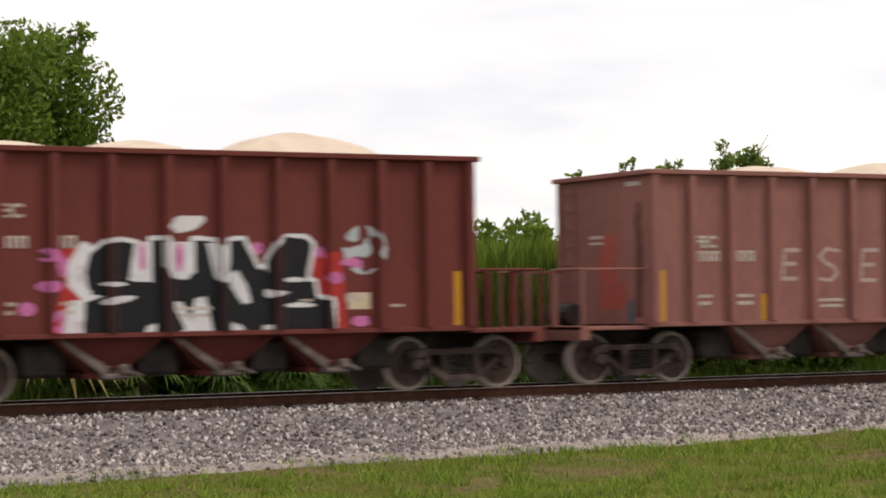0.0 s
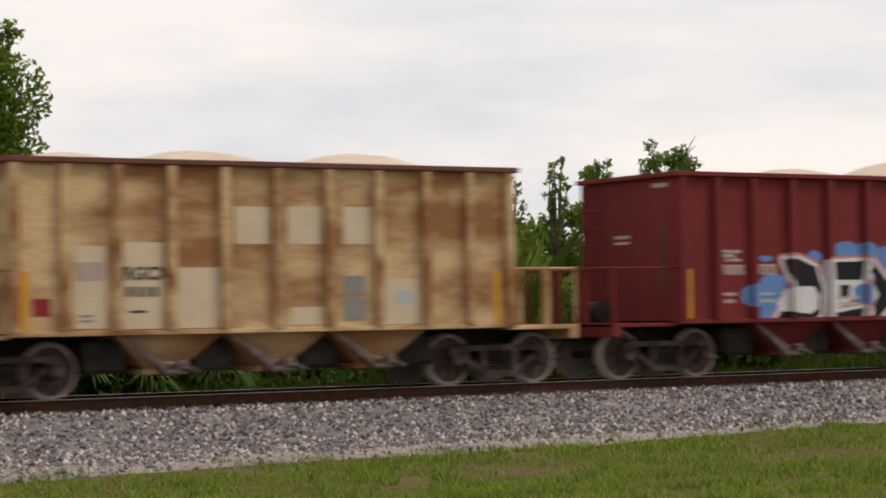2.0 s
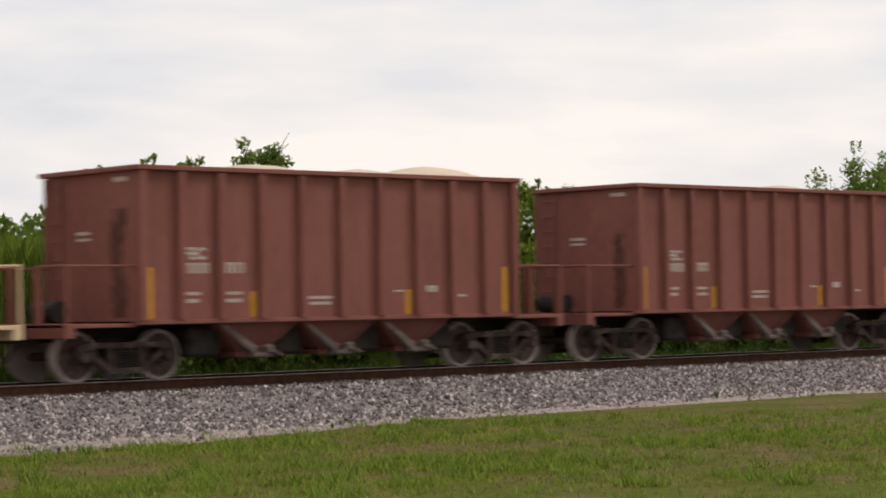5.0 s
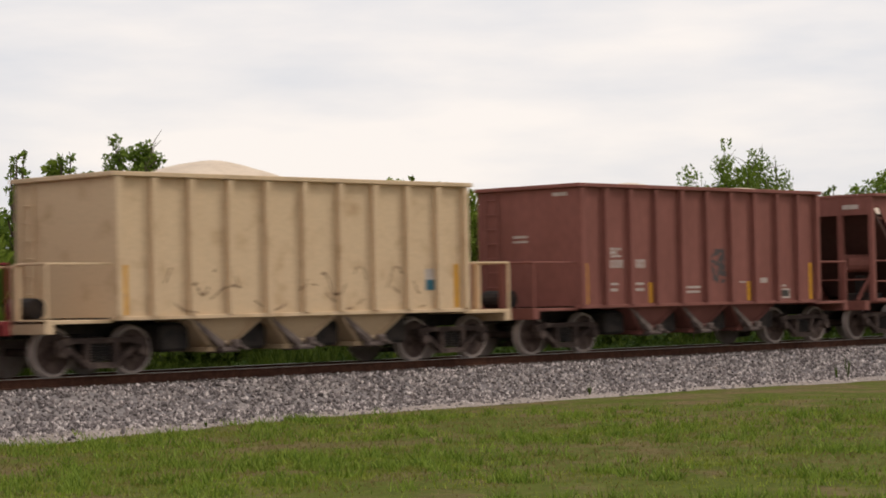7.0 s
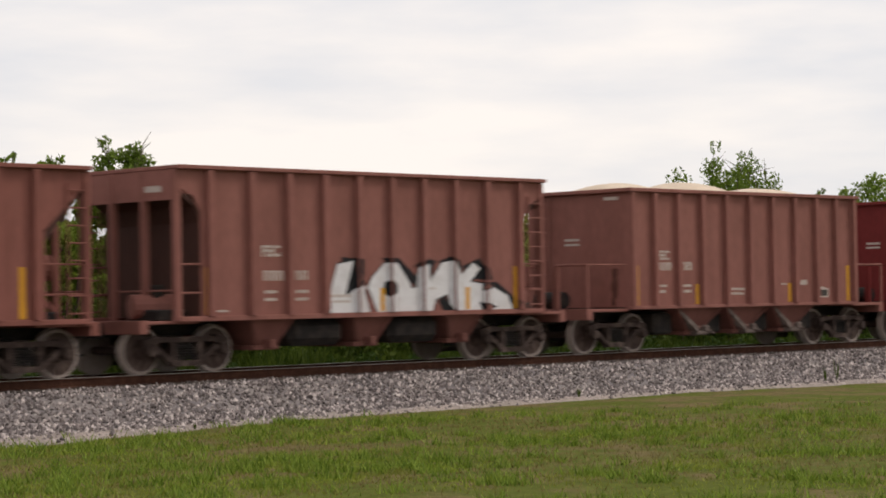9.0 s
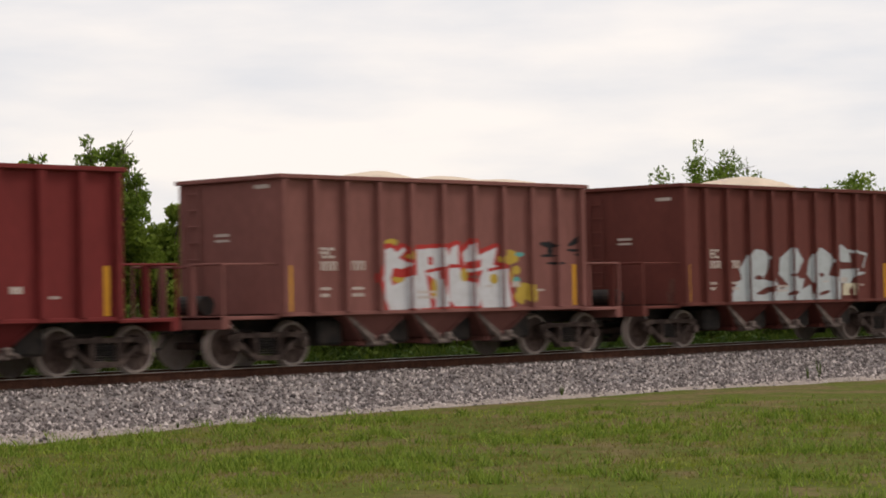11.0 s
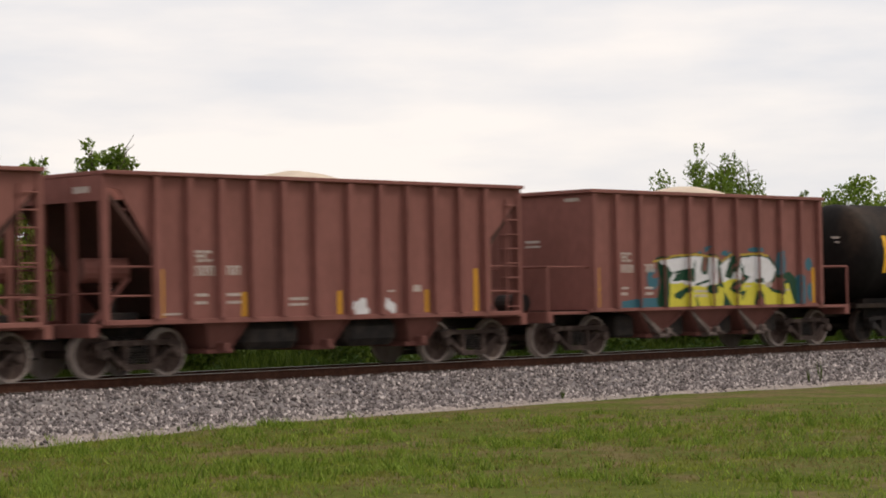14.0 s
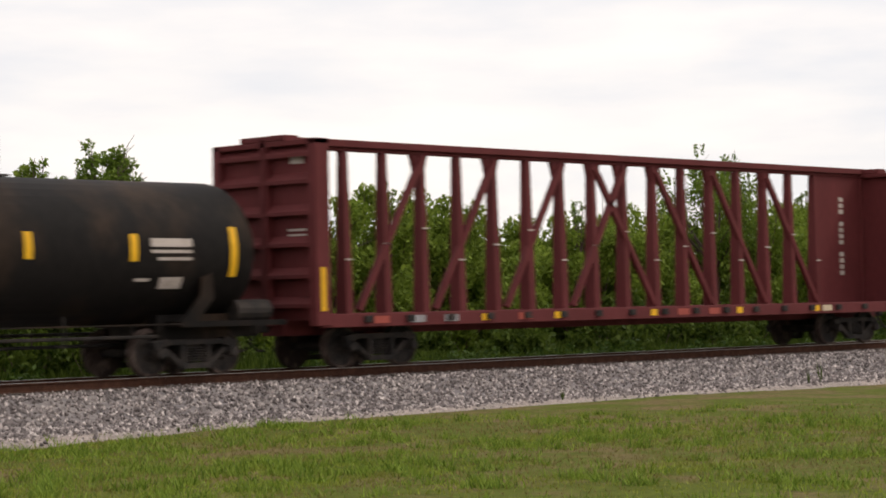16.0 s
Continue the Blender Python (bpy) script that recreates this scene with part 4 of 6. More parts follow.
    part("end_lettering", mesh(kind + "_end_marks", lambda: boxes("end_lettering", WHITE_MARK, (-L - 0.038, -L - 0.031, -1.1, -0.6, 3.5, 3.62))), car, "small white end marks")
    part("load", load_mesh(4.6 if upright else 5.3, tops, seed, T), car, "heaped pale crushed limestone")
    add_truck(car, -4.65)
    add_truck(car, 4.65)
    return car


def tank_car(centre):
    car = start_car("tank_car", centre, "black sooty tank car with yellow reflector strips", "tank car")
    R, zc, H = 1.42, 2.42, 7.75

    def shell():
        bm = bmesh.new()
        prof = [(0.02, -H)]
        for i in range(1, 9):
            a = math.pi / 2 * i / 8
            prof.append((R * math.sin(a) ** 0.8, -H + 0.75 * (1 - math.cos(a))))
        prof += [(R, -0.55), (R + 0.02, -0.54), (R + 0.02, -0.36), (R, -0.35)]
        prof += [(r, -h) for r, h in prof[8::-1]]
        lathe(bm, prof, Matrix.Translation((0, 0, zc)) @ Matrix.Rotation(math.pi / 2, 4, "Y"), 40)
        for f in bm.faces:
            f.smooth = True
        return finish(fixed(bm), "tank_shell", TANK_BLACK)
    part("tank_shell", shell(), car, "black tank shell with brown soot streaks")

    def on_shell(x0, x1, z0, z1, lift=0.006, n=6):
        bm = bmesh.new()
        a0, a1 = math.asin((z0 - zc) / R), math.asin((z1 - zc) / R)
        rows = []
        for i in range(n + 1):
            a = a0 + (a1 - a0) * i / n
            rows.append([bm.verts.new((x, -(R + lift) * math.cos(a), zc + (R + lift) * math.sin(a))) for x in (x0, x1)])
        for p, q in zip(rows, rows[1:]):
            bm.faces.new((p[0], p[1], q[1], q[0]))
        return bm
    for x, z0, z1 in ((-6.58, 1.90, 2.92), (-3.77, 2.24, 2.74), (-1.13, 2.24, 2.74), (1.88, 2.26, 2.76), (4.28, 2.22, 2.74), (6.74, 1.92, 2.90)):
        part("reflector_strip", finish(on_shell(x - 0.09, x + 0.09, z0, z1), "reflector_strip", YELLOW_CLEAN), car, "bright yellow reflector strip")
    marks = [(-5.45, -5.2, 2.13, 2.35), (-5.16, -4.92, 2.13, 2.35), (-4.88, -4.65, 2.13, 2.35), (-4.4, -4.24, 2.13, 2.35), (-4.2, -4.04, 2.13, 2.35), (-4.0, -3.86, 2.13, 2.35),
             (-5.45, -4.5, 1.87, 1.93), (-5.45, -4.6, 1.74, 1.80), (-4.3, -3.9, 1.76, 1.82), (-3.58, -3.0, 1.80, 2.06), (-2.29, -1.36, 1.85, 1.95), (-0.76, -0.6, 1.9, 2.1),
             (4.68, 5.68, 2.5, 2.66), (4.68, 5.68, 2.38, 2.44), (4.85, 5.68, 2.24, 2.30), (4.35, 4.7, 1.84, 1.9), (4.95, 5.5, 1.70, 1.92)]
    for m in marks:
        part("marking", finish(on_shell(*m), "marking", WHITE_MARK), car, "white tank marking")
    part("head_marking", boxes("head_marking", WHITE_MARK, (-7.70, -7.62, -0.62, -0.05, 2.86, 2.92), (-7.70, -7.62, -0.62, -0.05, 2.74, 2.79), (-7.70, -7.62, -0.55, -0.1, 2.62, 2.67), (-7.70, -7.62, -0.5, -0.2, 2.5, 2.55)), car, "white head marking")
    part("running_board", boxes("running_board", TANK_BLACK, (-5.3, 5.6, -1.40, -1.36, 1.0, 1.03), (-5.3, 5.6, 1.36, 1.40, 1.0, 1.03), (-8.1, -5.2, -1.4, 1.4, 0.95, 1.06), (5.4, 8.1, -1.4, 1.4, 0.95, 1.06)), car, "dark running board")
    for s in (-1, 1):
        def saddle():
            bm = bmesh.new()
            plate(bm, [(s * 5.35, 1.0), (s * 5.75, 1.0), (s * 6.25, 1.5), (s * 6.2, 2.0), (s * 5.95, 1.9), (s * 5.9, 1.55)], -1.38, -1.32)
            plate(bm, [(s * 5.35, 1.0), (s * 5.75, 1.0), (s * 6.25, 1.5), (s * 6.2, 2.0), (s * 5.95, 1.9), (s * 5.9, 1.55)], 1.32, 1.38)
            box(bm, min(s * 5.2, s * 7.0), max(s * 5.2, s * 7.0), -0.9, 0.9, 0.7, 1.2)
            return finish(fixed(bm), "saddle", TANK_BLACK)
        part("saddle", saddle(), car)
        part("stub_sill", boxes("stub_sill", STEEL_DARK, (min(s * 5, s * 8.1), max(s * 5, s * 8.1), -0.3, 0.3, 0.72, 1.0)), car)
        add_coupler(car, s * 7.9)
        add_truck(car, s * 6.0, dark=True)
    part("reservoir", finish(bar_bm((7.0, -1.0, 1.25), (7.9, -1.0, 1.25), 0.22), "reservoir", STEEL_DARK), car)
    # underside piping between the trucks
    bm = bmesh.new()
    for z, y in ((0.78, -0.9), (0.62, 0.3), (0.85, 0.8)):
        bar(bm, (-5.2, y, z), (5.2, y, z), 0.035)
    for x in (-3.3, 0.35, 3.0):
        bar(bm, (x, -0.9, 0.6), (x, -0.9, 1.2), 0.03)
    box(bm, 0.1, 0.6, -0.3, 0.3, 0.6, 1.05, 0.05)
    part("underside_piping", finish(bm, "underside_piping", STEEL_DARK), car)
    # top works
    zt = zc + R
    for x, r, h, what in ((-1.86, 0.14, 0.5, "relief_valve"), (-0.68, 0.2, 0.62, "fill_valve"), (0.58, 0.36, 0.38, "manway")):
        bm = bmesh.new()
        lathe(bm, ((r, -0.06), (r * 0.9, h - 0.2), (r * 1.25, h - 0.18), (r * 1.22, h - 0.06), (r * 0.8, h - 0.02)), Matrix.Translation((x, 0, zt)), 16)
        part(what, finish(fixed(bm), what, TANK_BLACK), car, "black fitting on the tank top")
    part("top_platform", boxes("top_platform", STEEL_DARK, (-0.2, 1.8, -1.0, 1.0, zt - 0.06, zt - 0.02)), car)
    bm = bmesh.new()
    for y in (-0.85, 0.85):
        for x in (-1.45, 0.1, 0.95, 1.6):
            part("railing_post", finish(bar_bm((x, y, zt - 0.35), (x, y, zt + 0.70), 0.024), "railing_post", STEEL_DARK), car)
        bar(bm, (-1.45, y, zt + 0.72), (1.6, y, zt + 0.72), 0.028, 5)
    for x in (-1.45, 1.6):
        bar(bm, (x, -0.85, zt + 0.72), (x, 0.85, zt + 0.72), 0.028, 5)
    part("safety_railing", finish(bm, "safety_railing", STEEL_DARK), car, "dark safety railing round the manway")
    bm = bmesh.new()
    for x in (0.4, 0.85):
        bar(bm, (x, -1.5, 1.0), (x, -1.5, 2.6), 0.025, 5)
        bar(bm, (x, -1.5, 2.6), (x, -0.9, zt), 0.025, 5)
    for i in range(6):
        bar(bm, (0.4, -1.5, 1.15 + i * 0.28), (0.85, -1.5, 1.15 + i * 0.28), 0.018, 5)
    part("ladder", finish(bm, "ladder", STEEL_DARK), car)
    return car


CB_RED = (0.125, 0.026, 0.027)


def centre_beam_car(centre):
    car = start_car("centre_beam_flatcar", centre, "empty red centre-beam flatcar with bulkheads", "flatcar")
    p = CAR_PAINT
    top, L = 4.88, 11.15
    part("deck", boxes("deck", p, (-L, L, -1.45, 1.45, 1.02, 1.10), (-L, L, -0.35, 0.35, 0.7, 1.02)), car, colour=CB_RED)
    for s in (-1, 1):
        part("side_sill", boxes("side_sill", p, (-L, L, s * 1.52 - 0.06, s * 1.52 + 0.06, 0.86, 1.14), bevel=0.01), car, colour=CB_RED)
        for i in range(17):
            part("stake_pocket", mesh("pocket", lambda: boxes("stake_pocket", STEEL_DARK, (-0.1, 0.1, -0.05, 0.05, 0.95, 1.09), bevel=0.01)), car, at=pose(-9.9 + i * 1.24, s * 1.60, 0))
        # bulkhead: plate, posts, horizontal stiffeners on its outer face
        x = s * L
        o = s * 0.13
        head = part("bulkhead", boxes("bulkhead", p, (x - 0.03, x + 0.03, -1.42, 1.42, 1.1, 4.6)), car, "red bulkhead with horizontal stiffeners", colour=CB_RED)
        for y, w, h in ((-1.5, 0.12, 4.74), (1.5, 0.12, 4.74), (0.0, 0.1, 4.80), (-0.02, 0.04, 4.8)):
            part("bulkhead_post", boxes("bulkhead_post", p, (x - 0.20, x + 0.20, y - w, y + w, 0.9, h), bevel=0.015), head, colour=CB_RED)
        for z in (1.3, 1.9, 2.55, 3.2, 3.85, 4.4):
            bm = bmesh.new()
            plate(bm, [(x + o * 0.2, z), (x + o * 1.5, z - 0.02), (x + o * 1.5, z + 0.06), (x + o * 0.2, z + 0.22)], -1.4, -0.1)
            plate(bm, [(x + o * 0.2, z), (x + o * 1.5, z - 0.02), (x + o * 1.5, z + 0.06), (x + o * 0.2, z + 0.22)], 0.1, 1.4)
            part("stiffener", finish(fixed(bm), "stiffener", p), head, colour=CB_RED)
        part("bulkhead_cap", boxes("bulkhead_cap", p, (x - 0.2, x + 0.2, -1.62, 1.62, 4.62, 4.74), (x - 0.2, x + 0.2, -0.7, 0.7, 4.74, 4.86), bevel=0.015), head, colour=CB_RED)
        # solid web panel beside the bulkhead
        if s > 0:
            part("web_panel", boxes("web_panel", p, (min(x - s * 0.2, x - s * 2.4), max(x - s * 0.2, x - s * 2.4), -0.05, 0.05, 1.1, top - 0.1)), car, colour=CB_RED)
        add_coupler(car, s * 11.3)
        add_truck(car, s * 9.05, dark=True)
        part("reflector_strip", boxes("reflector_strip", YELLOW_CLEAN, (x - 0.09, x + 0.05, -1.632, -1.624, 1.2, 2.1)), car, "yellow reflector strip")
    part("end_marking", boxes("end_marking", WHITE_MARK, (-11.196, -11.184, -1.15, -0.6, 2.86, 2.91), (-11.196, -11.184, -1.15, -0.6, 2.76, 2.80), (-11.196, -11.184, -1.1, -0.7, 4.25, 4.4)), car, "white end marking")
    part("top_chord", boxes("top_chord", p, (-L, L, -0.17, 0.17, top - 0.16, top), (-L, L, -0.08, 0.08, top - 0.24, top - 0.16), bevel=0.015), car, colour=CB_RED)
    n = 16
    xs = [-9.06 + i * 1.185 for i in range(n)]
    for x in xs:
        bm = bmesh.new()
        # a post that widens towards the deck
        a = [bm.verts.new((x + sx * 0.105, sy * 0.17, 1.1)) for sx, sy in ((-1, -1), (1, -1), (1, 1), (-1, 1))]
        b = [bm.verts.new((x + sx * 0.07, sy * 0.09, top - 0.2)) for sx, sy in ((-1, -1), (1, -1), (1, 1), (-1, 1))]
        for i in range(4):
            j = (i + 1) % 4
            bm.faces.new((a[i], a[j], b[j], b[i]))
        bm.faces.new(a[::-1])
        bm.faces.new(b)
        part("post", finish(fixed(bm), "post", p), car, colour=CB_RED)
        part("winch_plate", mesh("winch", lambda: boxes("winch_plate", WHITE_MARK, (-0.10, 0.10, -0.005, 0.005, -0.02, 0.02))), car, "white scuffed cable guide", at=pose(x, -0.155, 2.3 + 0.35 * ((xs.index(x) * 7) % 3)))
    # diagonals lean towards the middle, where two of them cross
    for ends in [((xs[i] + 0.32, 1.2), (xs[i + 2] - 0.05, top - 0.35)) for i in (0, 2, 4, 6)] + [((xs[i] + 0.05, top - 0.35), (xs[i + 2] - 0.1, 1.2)) for i in (7, 9, 11, 13)]:
        bm = bmesh.new()
        beam(bm, (ends[0][0], -0.1, ends[0][1]), (ends[1][0], -0.1, ends[1][1]), 0.14, 0.12)
        part("diagonal", finish(bm, "diagonal", p), car, colour=CB_RED)
        head_x = max(ends, key=lambda e: e[1])[0]
        bm = bmesh.new()
        plate(bm, [(head_x - 0.26, top - 0.22), (head_x + 0.26, top - 0.22), (head_x + 0.14, top - 0.62), (head_x - 0.14, top - 0.62)], -0.06, 0.06)
        part("gusset", finish(fixed(bm), "gusset", p), car, colour=CB_RED)
    for x, m in ((-6.3, YELLOW_CLEAN), (-3.88, YELLOW_CLEAN), (-0.38, YELLOW_CLEAN), (3.07, YELLOW_CLEAN), (6.46, YELLOW_CLEAN), (-8.42, GREY_SILVER), (-7.38, GREY_SILVER), (-9.5, SPRAY["faded_red"]), (-5.0, SPRAY["faded_red"]), (0.77, SPRAY["faded_red"]), (2.02, SPRAY["faded_red"]), (6.95, PANEL_CREAM)):
        w = 0.12 if m is YELLOW_CLEAN else 0.22
        part("sill_tag", boxes("sill_tag", m, (x - w, x + w, -1.592, -1.584, 0.93, 1.08)), car, "yellow sill reflector" if m is YELLOW_CLEAN else "faded pale sill marking")
    rows = [(9.9, 10.1, -0.058, -0.052, 1.9 + i * 0.17, 2.02 + i * 0.17) for i in range(13) if i not in (4, 9)]
    part("web_marking", boxes("web_marking", WHITE_MARK, *rows), car, "upright white lettering on the end panel")
    return car


CARS = [
    ("a", 13.90, DARK, "dark red-brown hopper car with black graffiti"),
    ("a", 26.97, PINK, "faded pinkish-brown hopper car with chalk scrawl"),
    ("c", 39.97, ROSE, "faded brown open-ended hopper car"),
    ("r", 52.96, (0.57, 0.40, 0.215), "rust-streaked tan hopper car with cream patches"),
    ("a", 66.02, RED, "red hopper car with blue and black graffiti"),
    ("a", 79.07, PINK, "faded pinkish-brown hopper car with black scribbles"),
    ("a", 92.14, BROWN, "faded brown hopper car with white chalk notes"),
    ("t", 105.12, TAN, "tan hopper car with diagonal end braces"),
    ("a", 118.25, BROWN, "weathered brown hopper car"),
    ("a", 131.28, BROWN, "weathered brown hopper car"),
    ("a", 144.32, RED, "weathered red hopper car"),
    ("t", 157.35, TAN, "pale tan hopper car"),
    ("a", 170.38, BROWN, "weathered brown hopper car with a grey patch"),
    ("b", 183.40, BROWN, "brown open-ended hopper car"),
    ("d", 196.42, ROSE, "faded brown hopper car with white graffiti"),
    ("a", 209.38, ROSE, "faded brown hopper car with a low load"),
    ("a", 222.40, RED, "weathered red hopper car"),
    ("a", 235.75, (0.216, 0.086, 0.074), "faded pinkish-brown hopper car with red and white graffiti"),
    ("a", 248.85, (0.128, 0.035, 0.027), "dark red-brown hopper car with silver graffiti"),
    ("c", 261.74, PINK, "faded brown open-ended hopper car"),
    ("b", 274.72, ROSE, "brown open-ended hopper car with teal graffiti"),
    ("b", 287.66, (0.238, 0.096, 0.080), "brown open-ended hopper car with white dabs"),
    ("a", 300.55, (0.236, 0.096, 0.080), "brown hopper car with yellow and white graffiti"),
]
BUILT = []
# mounds of each load: place along the car and height over the chord
LOADS = {0: ((1.93, 0.55), (-1.02, 0.36), (-3.30, 0.30),), 1: ((-3.40, 0.23), (-1.06, 0.32), (1.96, 0.45),), 2: ((-3.70, 0.36), (-1.65, 0.43),), 3: ((-3.20, 0.29), (-0.90, 0.37), (2.25, 0.40),), 4: ((-0.80, 0.31), (2.25, 0.53),), 5: ((-3.10, 0.34), (-1.10, 0.35),), 6: ((-0.70, 0.30), (2.04, 0.52),), 7: ((-3.20, 0.26), (-1.06, 0.35), (2.20, 0.37),), 8: ((-0.95, 0.30), (1.70, 0.28), (3.50, 0.38),), 9: ((2.00, 0.28),), 10: ((-1.00, 0.35), (2.20, 0.20),), 11: ((-1.20, 0.48),), 12: ((-1.20, 0.24), (3.30, 0.25),), 15: ((-3.40, 0.31), (-0.80, 0.40), (2.30, 0.32),), 16: ((-1.50, 0.30), (1.50, 0.30),), 17: ((-0.60, 0.35), (1.50, 0.30), (3.30, 0.28),), 18: ((-0.10, 0.45),), 19: ((-0.30, 0.37), (1.40, 0.35),), 20: ((-0.10, 0.38),), 21: ((0.30, 0.33),), 22: ((0.80, 0.38),)}
mesh("centre_sill", lambda: boxes("centre_sill", STEEL_DARK, (-6.1, 6.1, -0.3, 0.3, 0.72, 1.0), (-3.7, 3.7, -1.3, 1.3, 1.0, 1.08)))
for i, (kind, centre, colour, label) in enumerate(CARS):
    r = random.Random(i + 50)
    tops = tuple((x, up, r.uniform(1.5, 2.0)) for x, up in LOADS.get(i, ((-1.5, 0.0), (1.8, 0.02))))
    if kind == "a":
        car = hopper_a(centre, colour, label, tops=tops, seed=i, silver=(i == 4), painted_over=(i in (0, 4, 17, 18, 22)), T=3.94 if i in (0, 18) else 3.80)
    elif kind == "r":
        car = hopper_a(centre, colour, label, RUSTY_TAN, False, tops=tops, seed=i, T=3.78)
    elif kind == "t":
        car = hopper_a(centre, colour, label, TAN_SCUFFED, False, braces=(i == 7), tops=tops, seed=i, T=3.70)
    else:
        car = hopper_b(centre, colour, label, tops, i, kind == "d", kind == "c", {2: (-2.25, -0.58, 0.76, 2.4), 19: (-1.65, 0.6, 2.65), 20: ()}.get(i, (-2.37, 0.2, 2.76)))
    BUILT.append(car)
tank_car(315.20)
centre_beam_car(335.30)


# ---------------------------------------------------------------- paint and graffiti on the car sides
STROKES = {
    "E": (((0.92, 1), (0.1, 1), (0.1, 0), (0.92, 0)), ((0.1, 0.52), (0.75, 0.52))),
    "S": (((0.92, 0.92), (0.35, 1), (0.1, 0.76), (0.35, 0.54), (0.7, 0.46), (0.92, 0.24), (0.65, 0), (0.08, 0.06)),),
    "O": (((0.5, 1), (0.14, 0.8), (0.08, 0.4), (0.3, 0.02), (0.7, 0.02), (0.92, 0.4), (0.86, 0.8), (0.5, 1)),),
}
CELL = 0.02


def distance(X, Z, letters):
    """Distance from every cell to the strokes of the placed letters: (letter, x0, x1, z0, z1, lean)."""
    best = np.full(X.shape, 9.0)
    for ch, x0, x1, z0, z1, lean in letters:
        for line in STROKES[ch]:
            pts = [(x0 + (x1 - x0) * a + lean * b * (z1 - z0), z0 + (z1 - z0) * b) for a, b in line]
            for (ax, az), (bx, bz) in zip(pts, pts[1:]):
                dx, dz = bx - ax, bz - az
                t = np.clip(((X - ax) * dx + (Z - az) * dz) / (dx * dx + dz * dz + 1e-9), 0, 1)
                best = np.minimum(best, np.hypot(X - ax - t * dx, Z - az - t * dz))
    return best


def cloud(X, Z, seed, scale=2.2):
    """A soft uneven field for the edges of sprayed clouds."""
    return np.array([[noise.noise((x * scale, z * scale, seed)) for x, z in zip(rx, rz)] for rx, rz in zip(X, Z)])


def side_depth(x, ribs):
    d = min(abs(x - r) for r in ribs)
    if d < 0.066:
        return -1.52 - 0.12 - 0.006
    if d < 0.075:
        return -1.526 - 0.12 * (0.075 - d) / 0.009
    return -1.526


def spray(car, ribs, area, rule, colours, label):
    """Paint laid on the ribbed car side: rule gives the number of a colour (from 1) for each small cell."""
    x0, x1, z0, z1 = area
    xs, zs = np.arange(x0, x1, CELL), np.arange(max(z0, 1.105), z1, CELL)
    X, Z = np.meshgrid(xs + CELL / 2, zs + CELL / 2)
    mask = rule(X, Z)
    verts, faces, mats = [], [], []
    depth = [side_depth(x, ribs) for x in np.append(xs, xs[-1] + CELL)]
    for j, z in enumerate(zs):
        i = 0
        while i < len(xs):
            c = int(mask[j, i])
            k = i + 1
            while c and k < len(xs) and mask[j, k] == c and depth[k + 1] == depth[i] and depth[i] == depth[k]:
                k += 1
            if c:
                n = len(verts)
                xe = xs[k - 1] + CELL
                verts += [(xs[i], depth[i], z), (xe, depth[k], z), (xe, depth[k], z + CELL), (xs[i], depth[i], z + CELL)]
                faces.append((n, n + 1, n + 2, n + 3))
                mats.append(c - 1)
            i = k
    me = bpy.data.meshes.new("graffiti")
    me.from_pydata([tuple(map(float, v)) for v in verts], [], faces)
    for c in colours:
        me.materials.append(SPRAY[c])
    me.polygons.foreach_set("material_index", mats)
    return part("graffiti", me, car, label)


def layered(*layers):
    """The first layer that holds for a cell gives its colour."""
    out = np.zeros(layers[0].shape, int)
    for k, m in reversed(list(enumerate(layers))):
        out[m] = k + 1
    return out


def capsule(X, Z, ax, az, bx, bz, r):
    """Cells within r of the line from a to b."""
    dx, dz = bx - ax, bz - az
    t = np.clip(((X - ax) * dx + (Z - az) * dz) / (dx * dx + dz * dz + 1e-9), 0, 1)
    return np.hypot(X - ax - t * dx, Z - az - t * dz) < r


def shape(X, Z, pieces, grow=0.0):
    """Cells inside any of the pieces: an area with corners, an oval (centre, radii, tilt) or a stroke with its half width."""
    out = np.zeros(X.shape, bool)
    for what, *q in pieces:
        if what == "oval":
            x, z, a, b = q[:4]
            tilt = q[4] if len(q) > 4 else 0.0
            c, s = math.cos(tilt), math.sin(tilt)
            out |= np.hypot(((X - x) * c + (Z - z) * s) / (a + grow), ((Z - z) * c - (X - x) * s) / (b + grow)) < 1
        elif what == "line":
            for (ax, az), (bx, bz) in zip(q[1:], q[2:]):
                out |= capsule(X, Z, ax, az, bx, bz, q[0] + grow)
        else:
            inside = np.zeros(X.shape, bool)
            for (ax, az), (bx, bz) in zip(q, q[1:] + q[:1]):
                if grow:
                    out |= capsule(X, Z, ax, az, bx, bz, grow)
                if az != bz:
                    inside ^= ((az > Z) != (bz > Z)) & (X < ax + (Z - az) * (bx - ax) / (bz - az))
            out |= inside
    return out


